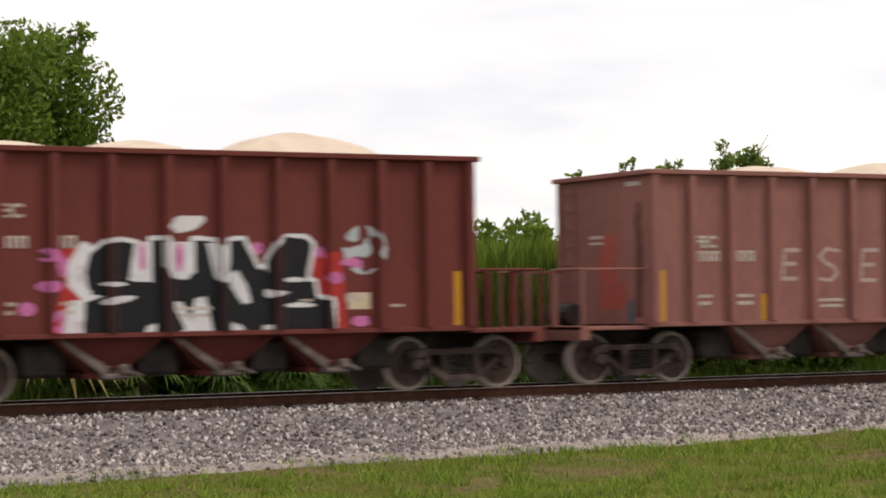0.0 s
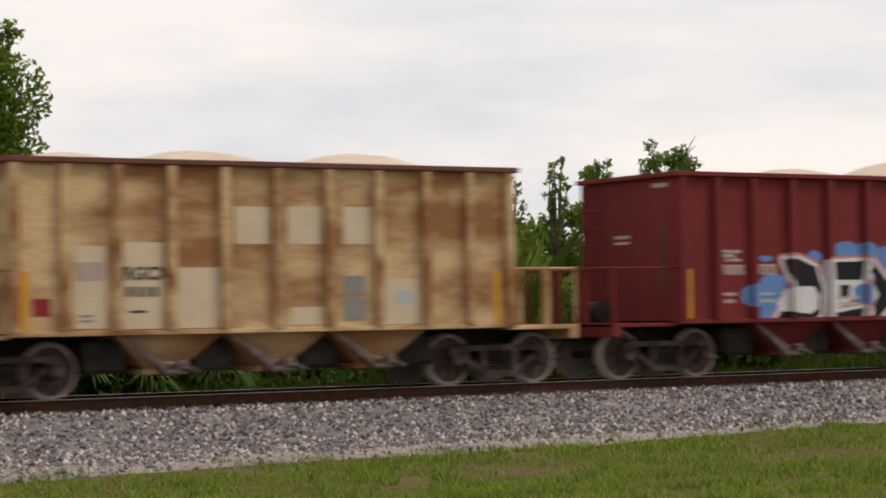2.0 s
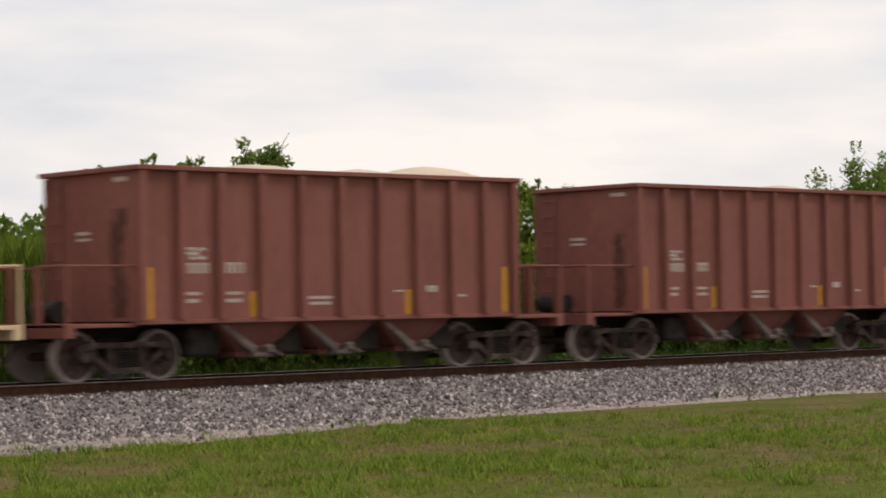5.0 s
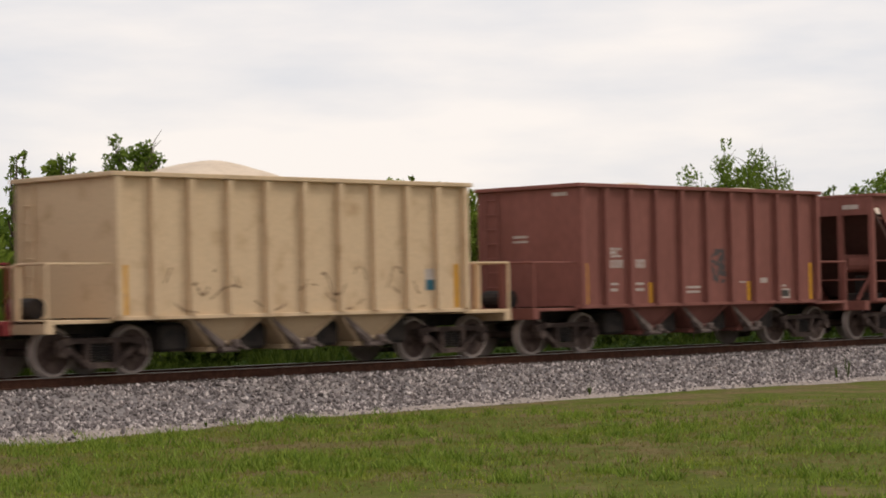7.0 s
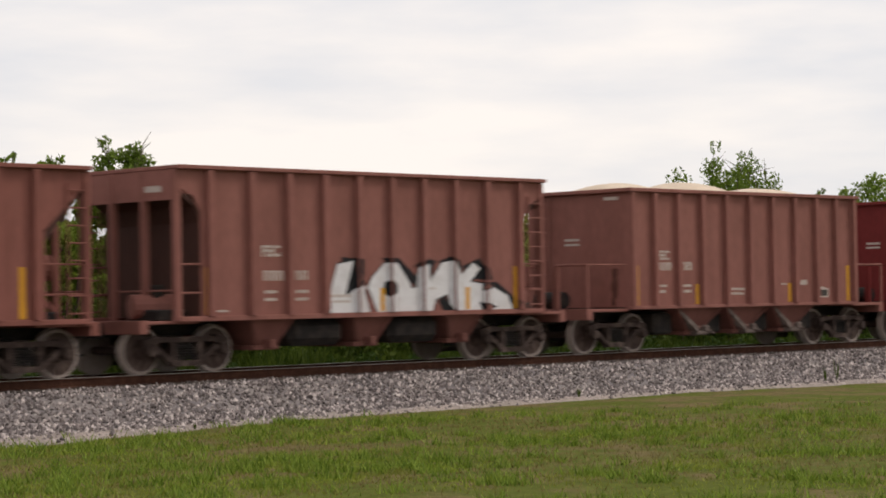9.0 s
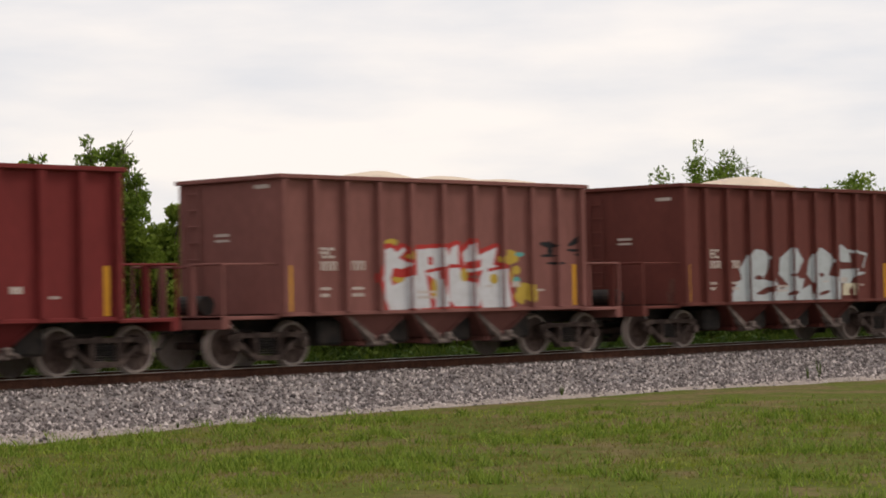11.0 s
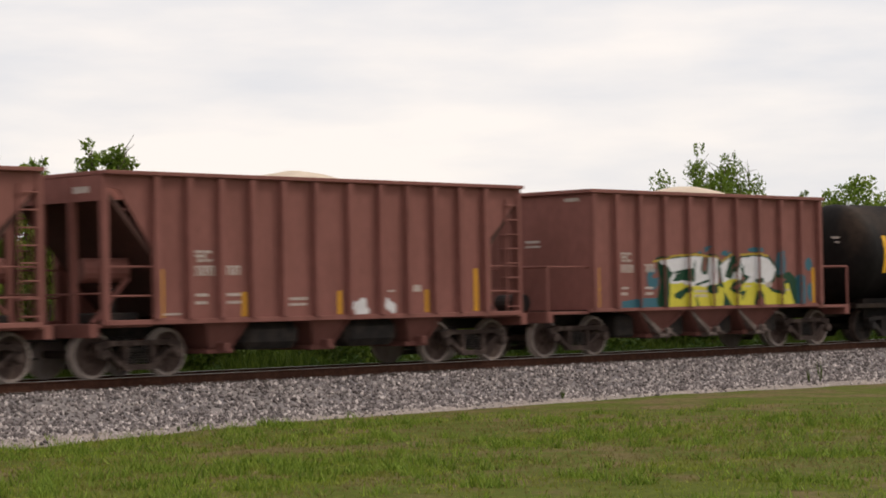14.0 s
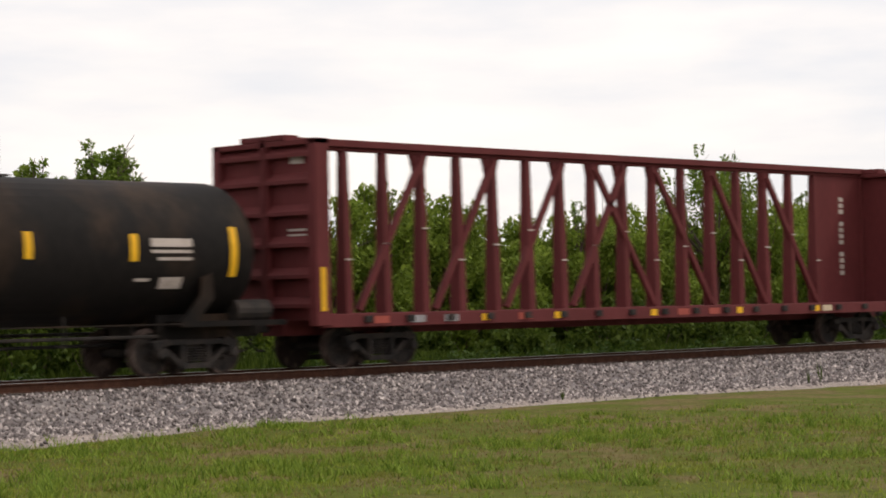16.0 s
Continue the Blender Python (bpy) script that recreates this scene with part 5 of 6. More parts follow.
def black_piece(X, Z):
    ink = (
        ("area", (-2.38, 1.59), (-1.24, 1.89), (0.03, 1.89), (1.61, 1.88), (1.66, 1.62), (1.89, 1.57), (1.98, 1.02), (-2.40, 1.02)),
        ("area", (-2.31, 1.72), (-2.36, 2.08), (-2.28, 2.35), (-2.04, 2.51), (-1.76, 2.55), (-1.52, 2.51), (-1.64, 1.92), (-1.19, 1.89), (-1.20, 1.53)),
        ("area", (-1.25, 2.57), (-1.01, 2.57), (-1.06, 2.17), (-0.95, 1.97), (-0.66, 1.93), (-0.49, 2.07), (-0.52, 2.57), (-0.18, 2.55), (-0.17, 1.98), (0.03, 1.82), (-1.24, 1.83)),
        ("area", (0.01, 1.82), (0.07, 2.55), (0.34, 2.58), (0.59, 2.11), (0.76, 2.09), (0.81, 1.82)),
        ("area", (0.75, 1.82), (0.79, 2.25), (0.95, 2.49), (1.10, 2.62), (1.46, 2.61), (1.59, 2.51), (1.48, 1.97), (1.59, 1.76)),
    )
    cuts = (
        ("oval", -1.89, 1.87, 0.23, 0.04),
        ("oval", -1.82, 1.62, 0.30, 0.06, 0.15),
        ("area", (-0.93, 1.59), (-0.74, 1.59), (-0.57, 1.27), (-0.52, 1.63), (-0.32, 1.66), (-0.18, 1.00), (-0.87, 1.00), (-0.69, 1.15)),
        ("area", (-1.44, 1.00), (-1.33, 1.20), (-1.17, 1.24), (-1.18, 1.00)),
        ("area", (0.08, 2.02), (0.23, 2.09), (0.40, 1.84), (0.48, 1.56), (0.33, 1.52), (0.13, 1.79)),
        ("area", (0.08, 1.01), (0.14, 1.24), (0.32, 1.17), (0.37, 1.01)),
        ("area", (0.64, 1.00), (0.70, 1.19), (0.88, 1.18), (0.89, 1.00)),
        ("oval", 1.27, 1.92, 0.21, 0.04),
        ("area", (0.73, 1.77), (1.19, 1.71), (0.83, 1.62), (0.71, 1.66)),
        ("oval", 1.36, 1.50, 0.28, 0.04),
    )
    white = (
        ("area", (-1.54, 2.51), (-1.25, 2.57), (-1.24, 1.94), (-1.64, 1.92)),
        ("area", (-1.06, 2.55), (-0.50, 2.55), (-0.51, 2.07), (-0.66, 1.93), (-0.95, 1.97), (-1.06, 2.17)),
        ("area", (-0.30, 2.53), (0.07, 2.48), (0.03, 1.87), (-0.17, 1.98)),
        ("oval", -0.65, 2.85, 0.33, 0.14, 0.25),
        ("line", 0.109, (-2.37, 2.44), (-2.54, 2.17), (-2.56, 1.90), (-2.36, 1.71)),
        ("line", 0.118, (-2.55, 1.51), (-2.63, 1.06)),
    )
    pink = (
        ("oval", -2.97, 2.33, 0.18, 0.11),
        ("oval", -2.95, 1.84, 0.22, 0.09),
        ("oval", -3.32, 1.49, 0.14, 0.11),
        ("oval", -2.72, 2.17, 0.14, 0.18),
        ("oval", 2.00, 1.95, 0.16, 0.11),
        ("oval", 2.49, 1.22, 0.19, 0.09),
        ("oval", 2.32, 2.17, 0.21, 0.13),
        ("oval", -2.80, 1.29, 0.13, 0.19),
        ("oval", 1.72, 2.35, 0.10, 0.13),
        ("oval", 0.59, 2.44, 0.10, 0.11),
        ("oval", -0.77, 2.30, 0.07, 0.24),
        ("oval", -1.41, 2.30, 0.06, 0.23),
    )
    red = (
        ("area", (-2.83, 2.39), (-2.37, 2.51), (-2.24, 1.72), (-2.39, 1.02), (-2.96, 1.03), (-2.82, 1.73), (-2.70, 1.90), (-2.88, 2.24)),
        ("area", (1.51, 2.35), (2.14, 2.39), (2.22, 1.02), (1.86, 1.01)),
        ("oval", -0.52, 1.12, 0.12, 0.09),
    )
    scrawl = (np.hypot((X - 2.55) * 1.1, Z - 2.42) < 0.42) & (cloud(X, Z, 2, 3.5) > 0.0)
    dabs = shape(X, Z, pink) & (cloud(X, Z, 3, 5.0) > -0.3)
    return layered(shape(X, Z, cuts), shape(X, Z, pink[-2:]), shape(X, Z, white), shape(X, Z, ink), shape(X, Z, ink, 0.075), scrawl, dabs, shape(X, Z, red))


def blue_piece(X, Z):
    ink = (
        ("area", (-2.14, 2.23), (-1.76, 2.25), (-1.31, 2.08), (-1.15, 1.63), (-1.22, 1.17), (-1.46, 1.00), (-2.31, 1.00), (-2.40, 1.00), (-2.21, 1.24), (-1.48, 1.17), (-1.27, 1.27), (-1.24, 1.53), (-1.38, 1.71), (-1.89, 1.69)),
        ("area", (-0.94, 2.17), (-0.07, 2.20), (-0.12, 1.82), (-0.91, 1.83)),
        ("area", (-0.70, 1.72), (-0.44, 1.72), (-0.48, 1.47), (-0.71, 1.47)),
        ("area", (-0.81, 1.18), (-0.09, 1.27), (-0.16, 1.00), (-0.84, 1.00)),
        ("area", (-0.01, 2.00), (0.19, 2.18), (0.53, 1.81), (0.96, 2.18), (1.30, 2.25), (0.75, 1.67), (1.36, 1.00), (0.80, 1.00), (0.55, 1.29), (0.24, 1.00), (-0.05, 1.00), (0.30, 1.54)),
        ("area", (0.96, 1.86), (1.32, 2.28), (1.69, 2.23), (1.94, 1.95), (1.90, 1.62), (1.73, 1.43), (2.04, 1.28), (2.78, 1.00), (2.73, 1.00), (2.03, 1.00), (1.50, 1.34), (1.43, 1.00), (1.25, 1.00), (1.27, 1.86)),
    )
    light = (
        ("area", (-2.08, 1.67), (-1.38, 1.71), (-1.24, 1.53), (-1.27, 1.27), (-1.48, 1.17), (-2.23, 1.24), (-2.30, 1.39)),
        ("line", 0.077, (-1.03, 2.15), (-0.99, 1.00)),
        ("area", (-0.97, 1.83), (-0.12, 1.82), (0.04, 1.67), (-0.70, 1.30), (-0.82, 1.17), (-0.98, 1.22)),
        ("area", (1.39, 1.86), (1.63, 1.87), (1.81, 1.66), (1.62, 1.47), (1.39, 1.47)),
        ("oval", 0.54, 1.03, 0.22, 0.11),
    )
    middle = (
        ("oval", -0.10, 1.59, 0.26, 0.15),
    )
    blue = (
        ("oval", -2.87, 1.54, 0.32, 0.22),
        ("oval", -2.53, 1.34, 0.29, 0.36),
        ("oval", -2.39, 1.74, 0.35, 0.22),
        ("oval", -2.57, 2.25, 0.17, 0.06),
        ("oval", -1.34, 2.28, 0.18, 0.12),
        ("oval", -0.53, 2.41, 0.31, 0.18),
        ("oval", 0.01, 2.37, 0.35, 0.20),
        ("oval", 0.56, 2.18, 0.45, 0.24),
        ("oval", 1.07, 2.37, 0.36, 0.21),
        ("oval", 2.26, 1.85, 0.21, 0.19),
        ("oval", 2.63, 1.47, 0.38, 0.24),
        ("oval", 2.10, 1.57, 0.34, 0.28),
        ("oval", 1.48, 2.56, 0.12, 0.08),
        ("oval", 0.51, 2.44, 0.14, 0.06),
        ("oval", 2.53, 2.12, 0.15, 0.08),
        ("oval", 1.69, 2.37, 0.16, 0.08),
        ("oval", -0.10, 1.59, 0.34, 0.23),
        ("oval", 1.16, 1.62, 0.21, 0.21),
    )
    tag = (
        ("line", 0.052, (4.06, 1.94), (4.58, 2.18), (4.75, 2.03), (4.34, 1.84), (4.80, 1.69), (4.28, 1.59), (4.79, 1.49), (4.56, 1.25)),
        ("oval", 4.63, 2.13, 0.16, 0.09),
        ("oval", 4.51, 1.39, 0.10, 0.10),
        ("oval", 4.61, 1.10, 0.18, 0.08),
    )
    cut = shape(X, Z, light[-2:])
    return layered(shape(X, Z, ink) & ~cut, shape(X, Z, middle), shape(X, Z, light) | shape(X, Z, ink, 0.07) | shape(X, Z, tag), shape(X, Z, ink, 0.12), shape(X, Z, blue))


def white_piece(X, Z):
    fill = (
        ("area", (-1.06, 2.10), (-0.60, 2.17), (-0.87, 1.43), (-0.36, 1.70), (-0.16, 1.09), (-1.39, 1.11), (-1.21, 1.70)),
        ("area", (-0.09, 1.82), (0.29, 2.13), (0.65, 2.13), (1.01, 1.69), (1.20, 1.07), (0.07, 1.08), (-0.22, 1.63)),
        ("area", (0.88, 1.54), (1.26, 1.62), (1.34, 1.06), (0.87, 1.07)),
        ("area", (1.27, 2.00), (1.60, 2.17), (1.56, 1.68), (1.98, 2.13), (2.31, 2.17), (2.53, 1.68), (2.59, 1.04), (2.24, 1.05), (2.15, 1.46), (1.78, 1.34), (1.66, 1.06), (1.20, 1.07), (1.22, 1.69)),
        ("area", (2.49, 1.81), (2.96, 2.13), (3.17, 1.99), (2.85, 1.71), (3.28, 1.67), (3.13, 1.28), (3.26, 1.03), (2.47, 1.05)),
        ("area", (3.14, 1.48), (3.54, 1.61), (4.04, 1.40), (4.24, 1.02), (3.22, 1.03), (3.73, 1.17), (3.13, 1.28)),
    )
    ink = (
        ("area", (-0.95, 2.25), (-0.35, 2.20), (-0.51, 1.61), (-0.76, 1.49), (-0.90, 1.49)),
        ("area", (0.20, 2.22), (0.71, 2.22), (1.45, 1.66), (1.29, 1.53), (0.92, 1.81)),
        ("area", (3.20, 1.70), (3.69, 1.71), (4.41, 1.27), (4.32, 1.02), (3.94, 1.40)),
        ("area", (2.05, 1.42), (2.35, 1.09), (2.04, 1.04), (1.86, 1.30)),
        ("oval", 0.38, 1.59, 0.15, 0.16),
        ("area", (1.02, 2.00), (1.50, 2.22), (1.79, 2.17), (1.64, 1.81), (1.40, 2.09)),
        ("area", (1.79, 2.13), (2.27, 2.27), (2.66, 2.00), (2.50, 1.94), (2.27, 2.17)),
        ("area", (2.62, 2.06), (3.16, 2.23), (3.35, 2.00), (3.44, 1.74), (2.95, 1.77)),
        ("oval", -0.45, 1.66, 0.14, 0.10),
        ("oval", 3.17, 1.22, 0.14, 0.18),
    )
    return layered(shape(X, Z, ink[4:5]) | shape(X, Z, ink[3:4]), shape(X, Z, fill), shape(X, Z, ink) | shape(X, Z, fill, 0.03))


def red_piece(X, Z):
    fill = (
        ("area", (-1.73, 2.37), (-1.54, 2.42), (-1.39, 2.31), (-1.18, 2.43), (-1.09, 2.37), (-1.34, 2.20), (-0.97, 2.07), (-1.18, 1.96), (-1.49, 1.99), (-1.59, 1.76), (-1.38, 1.35), (-1.04, 1.08), (-1.63, 1.09), (-1.92, 1.77), (-1.73, 2.07)),
        ("area", (-1.37, 1.68), (-0.94, 1.86), (-0.81, 1.14), (-1.38, 1.09), (-1.60, 1.56)),
        ("area", (-0.84, 2.38), (-0.00, 2.42), (0.15, 2.17), (-0.01, 1.96), (-0.11, 1.89), (0.10, 1.16), (-0.23, 1.13), (-0.30, 1.75), (-0.52, 1.88), (-0.37, 1.13), (-0.83, 1.11)),
        ("area", (0.28, 2.43), (0.50, 2.49), (0.49, 2.17), (0.60, 1.75), (0.99, 1.64), (1.13, 1.14), (0.39, 1.14), (0.13, 1.33), (0.12, 2.06)),
        ("area", (0.61, 2.30), (0.95, 2.54), (1.02, 2.22), (1.76, 2.44), (1.61, 2.06), (2.05, 1.95), (2.23, 1.12), (1.25, 1.10), (1.06, 1.53), (1.27, 1.93), (0.73, 1.88)),
    )
    cuts = (
        ("area", (-1.52, 1.97), (-0.93, 1.98), (-0.81, 1.86), (-1.19, 1.79), (-1.55, 1.80)),
        ("area", (0.70, 2.10), (1.23, 2.18), (1.23, 2.00), (0.70, 1.95)),
        ("oval", -0.37, 2.14, 0.08, 0.10),
        ("line", 0.035, (-0.50, 1.91), (0.02, 1.98)),
        ("line", 0.037, (1.47, 1.93), (2.00, 2.01)),
        ("line", 0.035, (0.21, 2.02), (0.60, 2.03)),
    )
    ochre = (
        ("oval", 2.10, 2.22, 0.36, 0.17),
        ("oval", 2.37, 1.93, 0.14, 0.10),
        ("oval", 2.64, 1.40, 0.37, 0.24),
        ("oval", -1.54, 2.53, 0.20, 0.07),
        ("oval", 2.09, 1.63, 0.19, 0.35),
        ("oval", -1.06, 2.22, 0.15, 0.14),
        ("oval", 1.63, 1.74, 0.14, 0.11),
        ("oval", -1.35, 1.76, 0.17, 0.09),
        ("oval", 0.67, 1.83, 0.11, 0.15),
        ("oval", -0.27, 1.54, 0.09, 0.21),
    )
    dots = (
        ("oval", 2.49, 2.28, 0.16, 0.05),
        ("oval", 2.37, 1.70, 0.13, 0.08),
    )
    scrawl = (
        ("oval", 3.46, 2.50, 0.29, 0.06, -0.1),
        ("oval", 3.53, 2.42, 0.10, 0.16),
        ("oval", 4.50, 2.62, 0.36, 0.07, 0.4),
        ("oval", 4.37, 2.38, 0.27, 0.03),
        ("oval", 3.74, 2.08, 0.35, 0.03),
        ("oval", 3.45, 2.25, 0.26, 0.03),
        ("oval", 4.52, 2.28, 0.15, 0.03),
    )
    red = shape(X + 0.07, Z - 0.03, fill, 0.06) | shape(X, Z, fill, 0.085)
    return layered(shape(X, Z, cuts), shape(X, Z, ochre[-4:]), shape(X, Z, fill), red, shape(X, Z, dots), shape(X, Z, ochre) & (cloud(X, Z, 8, 3.0) > -0.25), shape(X, Z, scrawl))


def silver_piece(X, Z):
    fill = (
        ("area", (-1.94, 2.33), (-1.61, 2.42), (-1.24, 2.39), (-1.03, 2.23), (-1.12, 1.91), (-1.35, 1.66), (-0.97, 1.59), (-0.88, 1.04), (-2.80, 1.07), (-2.57, 1.42), (-2.44, 1.60), (-2.25, 1.66), (-2.34, 1.91)),
        ("area", (-0.57, 2.20), (-0.07, 2.46), (0.22, 2.42), (0.49, 2.14), (0.20, 1.80), (0.00, 1.68), (0.52, 1.67), (0.39, 1.38), (0.80, 1.51), (0.90, 1.01), (-0.89, 1.04), (-0.95, 1.69), (-0.78, 1.65), (-0.56, 1.39), (-0.20, 1.49), (-0.64, 1.78)),
        ("area", (0.72, 2.16), (1.03, 2.43), (1.34, 2.47), (1.74, 2.30), (1.88, 2.14), (1.62, 1.74), (1.95, 1.70), (1.97, 1.00), (0.88, 1.01), (0.90, 1.53), (0.62, 1.77)),
        ("area", (2.06, 2.50), (2.28, 2.56), (2.59, 2.40), (2.70, 2.08), (2.13, 2.10)),
        ("area", (2.05, 1.96), (2.25, 1.89), (2.89, 1.92), (2.89, 1.76), (2.66, 1.53), (2.20, 1.53), (2.18, 1.00), (1.89, 1.00)),
        ("line", 0.035, (2.59, 2.39), (3.45, 2.31)),
        ("line", 0.027, (3.45, 2.31), (3.28, 1.96)),
        ("line", 0.035, (2.67, 1.75), (3.32, 1.80)),
    )
    cuts = (
        ("oval", -1.52, 1.70, 0.17, 0.06),
        ("area", (-1.69, 1.28), (-1.27, 1.43), (-0.86, 1.51), (-0.87, 1.37), (-1.27, 1.26)),
        ("oval", -0.01, 1.30, 0.24, 0.05, 0.2),
        ("oval", 0.08, 1.76, 0.20, 0.04),
        ("oval", 1.29, 1.75, 0.14, 0.05),
        ("oval", 1.40, 1.28, 0.29, 0.05, 0.15),
        ("oval", -0.47, 1.50, 0.16, 0.08),
    )
    panel = (
        ("area", (2.28, 1.53), (2.84, 1.53), (2.82, 1.21), (2.27, 1.21)),
    )
    return layered(shape(X, Z, panel) & (cloud(X, Z, 24, 5.0) > -0.3), shape(X, Z, fill) & ~shape(X, Z, cuts))


def teal_piece(X, Z):
    ink = (
        ("area", (-2.03, 2.06), (-1.22, 2.15), (-1.03, 1.87), (-1.18, 1.71), (-0.78, 1.66), (-0.41, 1.77), (-0.25, 2.22), (0.08, 2.35), (0.31, 2.05), (0.63, 2.02), (0.84, 2.35), (1.13, 2.35), (1.27, 2.05), (1.60, 1.99), (1.69, 1.70), (2.29, 1.62), (2.38, 1.00), (-2.58, 1.01), (-2.49, 1.27), (-2.13, 1.41), (-1.82, 1.36), (-2.04, 1.75)),
        ("oval", 2.55, 1.17, 0.24, 0.24),
        ("oval", -2.26, 1.17, 0.32, 0.22),
    )
    shine = (
        ("line", 0.039, (-2.06, 2.05), (-1.31, 2.08), (-1.04, 2.14)),
        ("line", 0.040, (-1.05, 1.69), (-0.78, 1.66), (-0.50, 1.87), (-0.26, 1.89), (-0.21, 2.24), (0.08, 2.31), (0.26, 2.05), (0.63, 2.02)),
        ("line", 0.041, (0.68, 2.18), (0.78, 2.31), (1.03, 2.35), (1.22, 2.18), (1.25, 1.99), (0.82, 1.96), (0.68, 2.09)),
        ("line", 0.039, (1.25, 1.99), (1.60, 1.96)),
        ("line", 0.039, (1.59, 1.69), (2.29, 1.64)),
        ("line", 0.045, (-2.22, 1.39), (-2.01, 1.39), (-1.61, 1.23)),
        ("line", 0.048, (0.90, 1.45), (1.26, 1.53), (1.69, 1.49)),
        ("line", 0.050, (2.40, 1.33), (2.68, 1.33), (2.79, 1.00)),
    )
    glow = (
        ("oval", -1.04, 1.38, 0.16, 0.14),
        ("oval", 0.20, 1.36, 0.13, 0.16),
        ("oval", 0.71, 1.51, 0.15, 0.17, 0.5),
        ("oval", -1.69, 1.44, 0.16, 0.06),
        ("oval", 1.60, 1.30, 0.20, 0.10, -0.5),
        ("oval", -0.28, 1.18, 0.13, 0.13),
        ("oval", 0.89, 1.06, 0.12, 0.06),
        ("oval", 2.32, 1.53, 0.12, 0.21),
    )
    halo = (
        ("area", (-2.96, 1.01), (-2.70, 1.58), (-2.12, 1.82), (-1.94, 2.12), (-1.67, 2.24), (-1.61, 2.38), (-1.42, 2.18), (-1.02, 2.05), (-0.76, 2.18), (-0.49, 2.16), (-0.22, 1.87), (-0.21, 2.12), (0.54, 2.14), (1.75, 2.22), (1.94, 1.99), (2.09, 1.72), (2.80, 1.88), (2.89, 1.35), (3.20, 1.48), (3.33, 1.25), (3.66, 1.00)),
    )
    tags = (
        ("oval", -2.69, 2.03, 0.24, 0.11),
        ("oval", -2.73, 1.72, 0.26, 0.19),
        ("oval", 2.50, 2.01, 0.26, 0.26),
    )
    white = shape(X, Z, tags) & (cloud(X, Z, 13, 5.0) > -0.12)
    glow = shape(X, Z, glow)
    return layered(shape(X, Z, shine) | (glow & (cloud(X, Z, 14, 4.0) > 0.05)), glow & (cloud(X, Z, 14, 4.0) > -0.12), shape(X, Z, ink), white, shape(X, Z, halo))


def yellow_piece(X, Z):
    fill = (
        ("area", (-2.16, 2.23), (-0.66, 2.34), (-0.80, 2.02), (-1.44, 1.90), (-1.62, 1.72), (-1.19, 1.74), (-0.74, 1.68), (-0.66, 1.08), (-1.94, 1.09), (-1.84, 1.66), (-1.56, 1.93), (-1.86, 2.02)),
        ("area", (-0.69, 2.32), (-0.39, 2.32), (-0.49, 2.01), (-0.39, 1.87), (-0.21, 1.89), (-0.13, 2.31), (0.22, 2.26), (0.06, 1.64), (0.49, 1.52), (0.41, 1.06), (-0.52, 1.08), (-0.78, 1.53), (-0.71, 1.77)),
        ("area", (0.31, 2.11), (0.77, 2.32), (0.50, 1.83), (0.75, 1.76), (1.17, 2.29), (1.47, 2.32), (0.97, 1.76), (0.67, 1.52), (1.10, 1.32), (1.32, 1.05), (0.84, 1.05), (0.49, 1.43), (0.39, 1.77)),
        ("area", (1.32, 2.26), (1.69, 2.35), (2.35, 2.29), (2.71, 2.01), (2.54, 1.75), (2.23, 1.60), (2.52, 1.43), (3.00, 1.34), (2.91, 1.62), (3.24, 1.64), (3.52, 1.03), (2.26, 1.05), (1.87, 1.48), (1.69, 1.06), (1.10, 1.05), (1.40, 1.48), (0.92, 1.43), (1.58, 1.82), (1.31, 1.88)),
    )
    cuts = (
        ("area", (-1.44, 1.84), (-0.84, 1.95), (-0.93, 1.81), (-1.50, 1.72)),
        ("area", (-1.57, 1.41), (-1.02, 1.59), (-0.94, 1.51), (-1.29, 1.29), (-1.51, 1.30)),
        ("oval", -0.06, 1.52, 0.20, 0.11),
        ("oval", 1.95, 1.72, 0.17, 0.06),
        ("line", 0.029, (-1.49, 1.93), (-0.75, 2.04)),
        ("line", 0.030, (-0.68, 1.63), (-0.15, 1.73)),
    )
    dark = (
        ("line", 0.157, (-2.03, 2.08), (-1.90, 1.72), (-2.08, 1.25)),
        ("area", (2.62, 1.85), (3.31, 1.94), (3.60, 1.74), (3.61, 1.02), (3.42, 1.02), (3.10, 1.68)),
        ("line", 0.092, (0.86, 2.26), (0.61, 1.89)),
        ("line", 0.088, (-0.84, 1.89), (-0.68, 1.41), (-0.48, 1.09)),
        ("oval", 0.65, 1.27, 0.25, 0.20),
    )
    petrol = (
        ("area", (-3.63, 1.25), (-2.87, 1.32), (-2.05, 1.33), (-2.02, 1.08), (-3.63, 1.10)),
        ("oval", 2.92, 2.13, 0.23, 0.36),
        ("oval", 3.71, 1.42, 0.28, 0.44),
        ("oval", 4.17, 2.13, 0.16, 0.17),
        ("oval", -0.30, 2.49, 0.28, 0.06, 0.3),
        ("oval", 1.79, 2.50, 0.30, 0.06),
        ("oval", 0.59, 2.41, 0.22, 0.07),
        ("oval", -2.37, 1.78, 0.23, 0.26),
        ("oval", 4.23, 1.41, 0.16, 0.24),
    )
    edge = (
        ("line", 0.026, (-2.32, 2.20), (-1.52, 2.34), (-0.66, 2.38), (0.26, 2.28)),
        ("line", 0.027, (0.40, 2.20), (0.81, 2.38)),
        ("line", 0.028, (1.04, 2.36), (1.79, 2.40), (2.35, 2.35)),
        ("line", 0.026, (-1.89, 1.07), (3.38, 1.01)),
    )
    near = shape(X, Z, fill, 0.08)
    fill, cuts = shape(X, Z, fill), shape(X, Z, cuts)
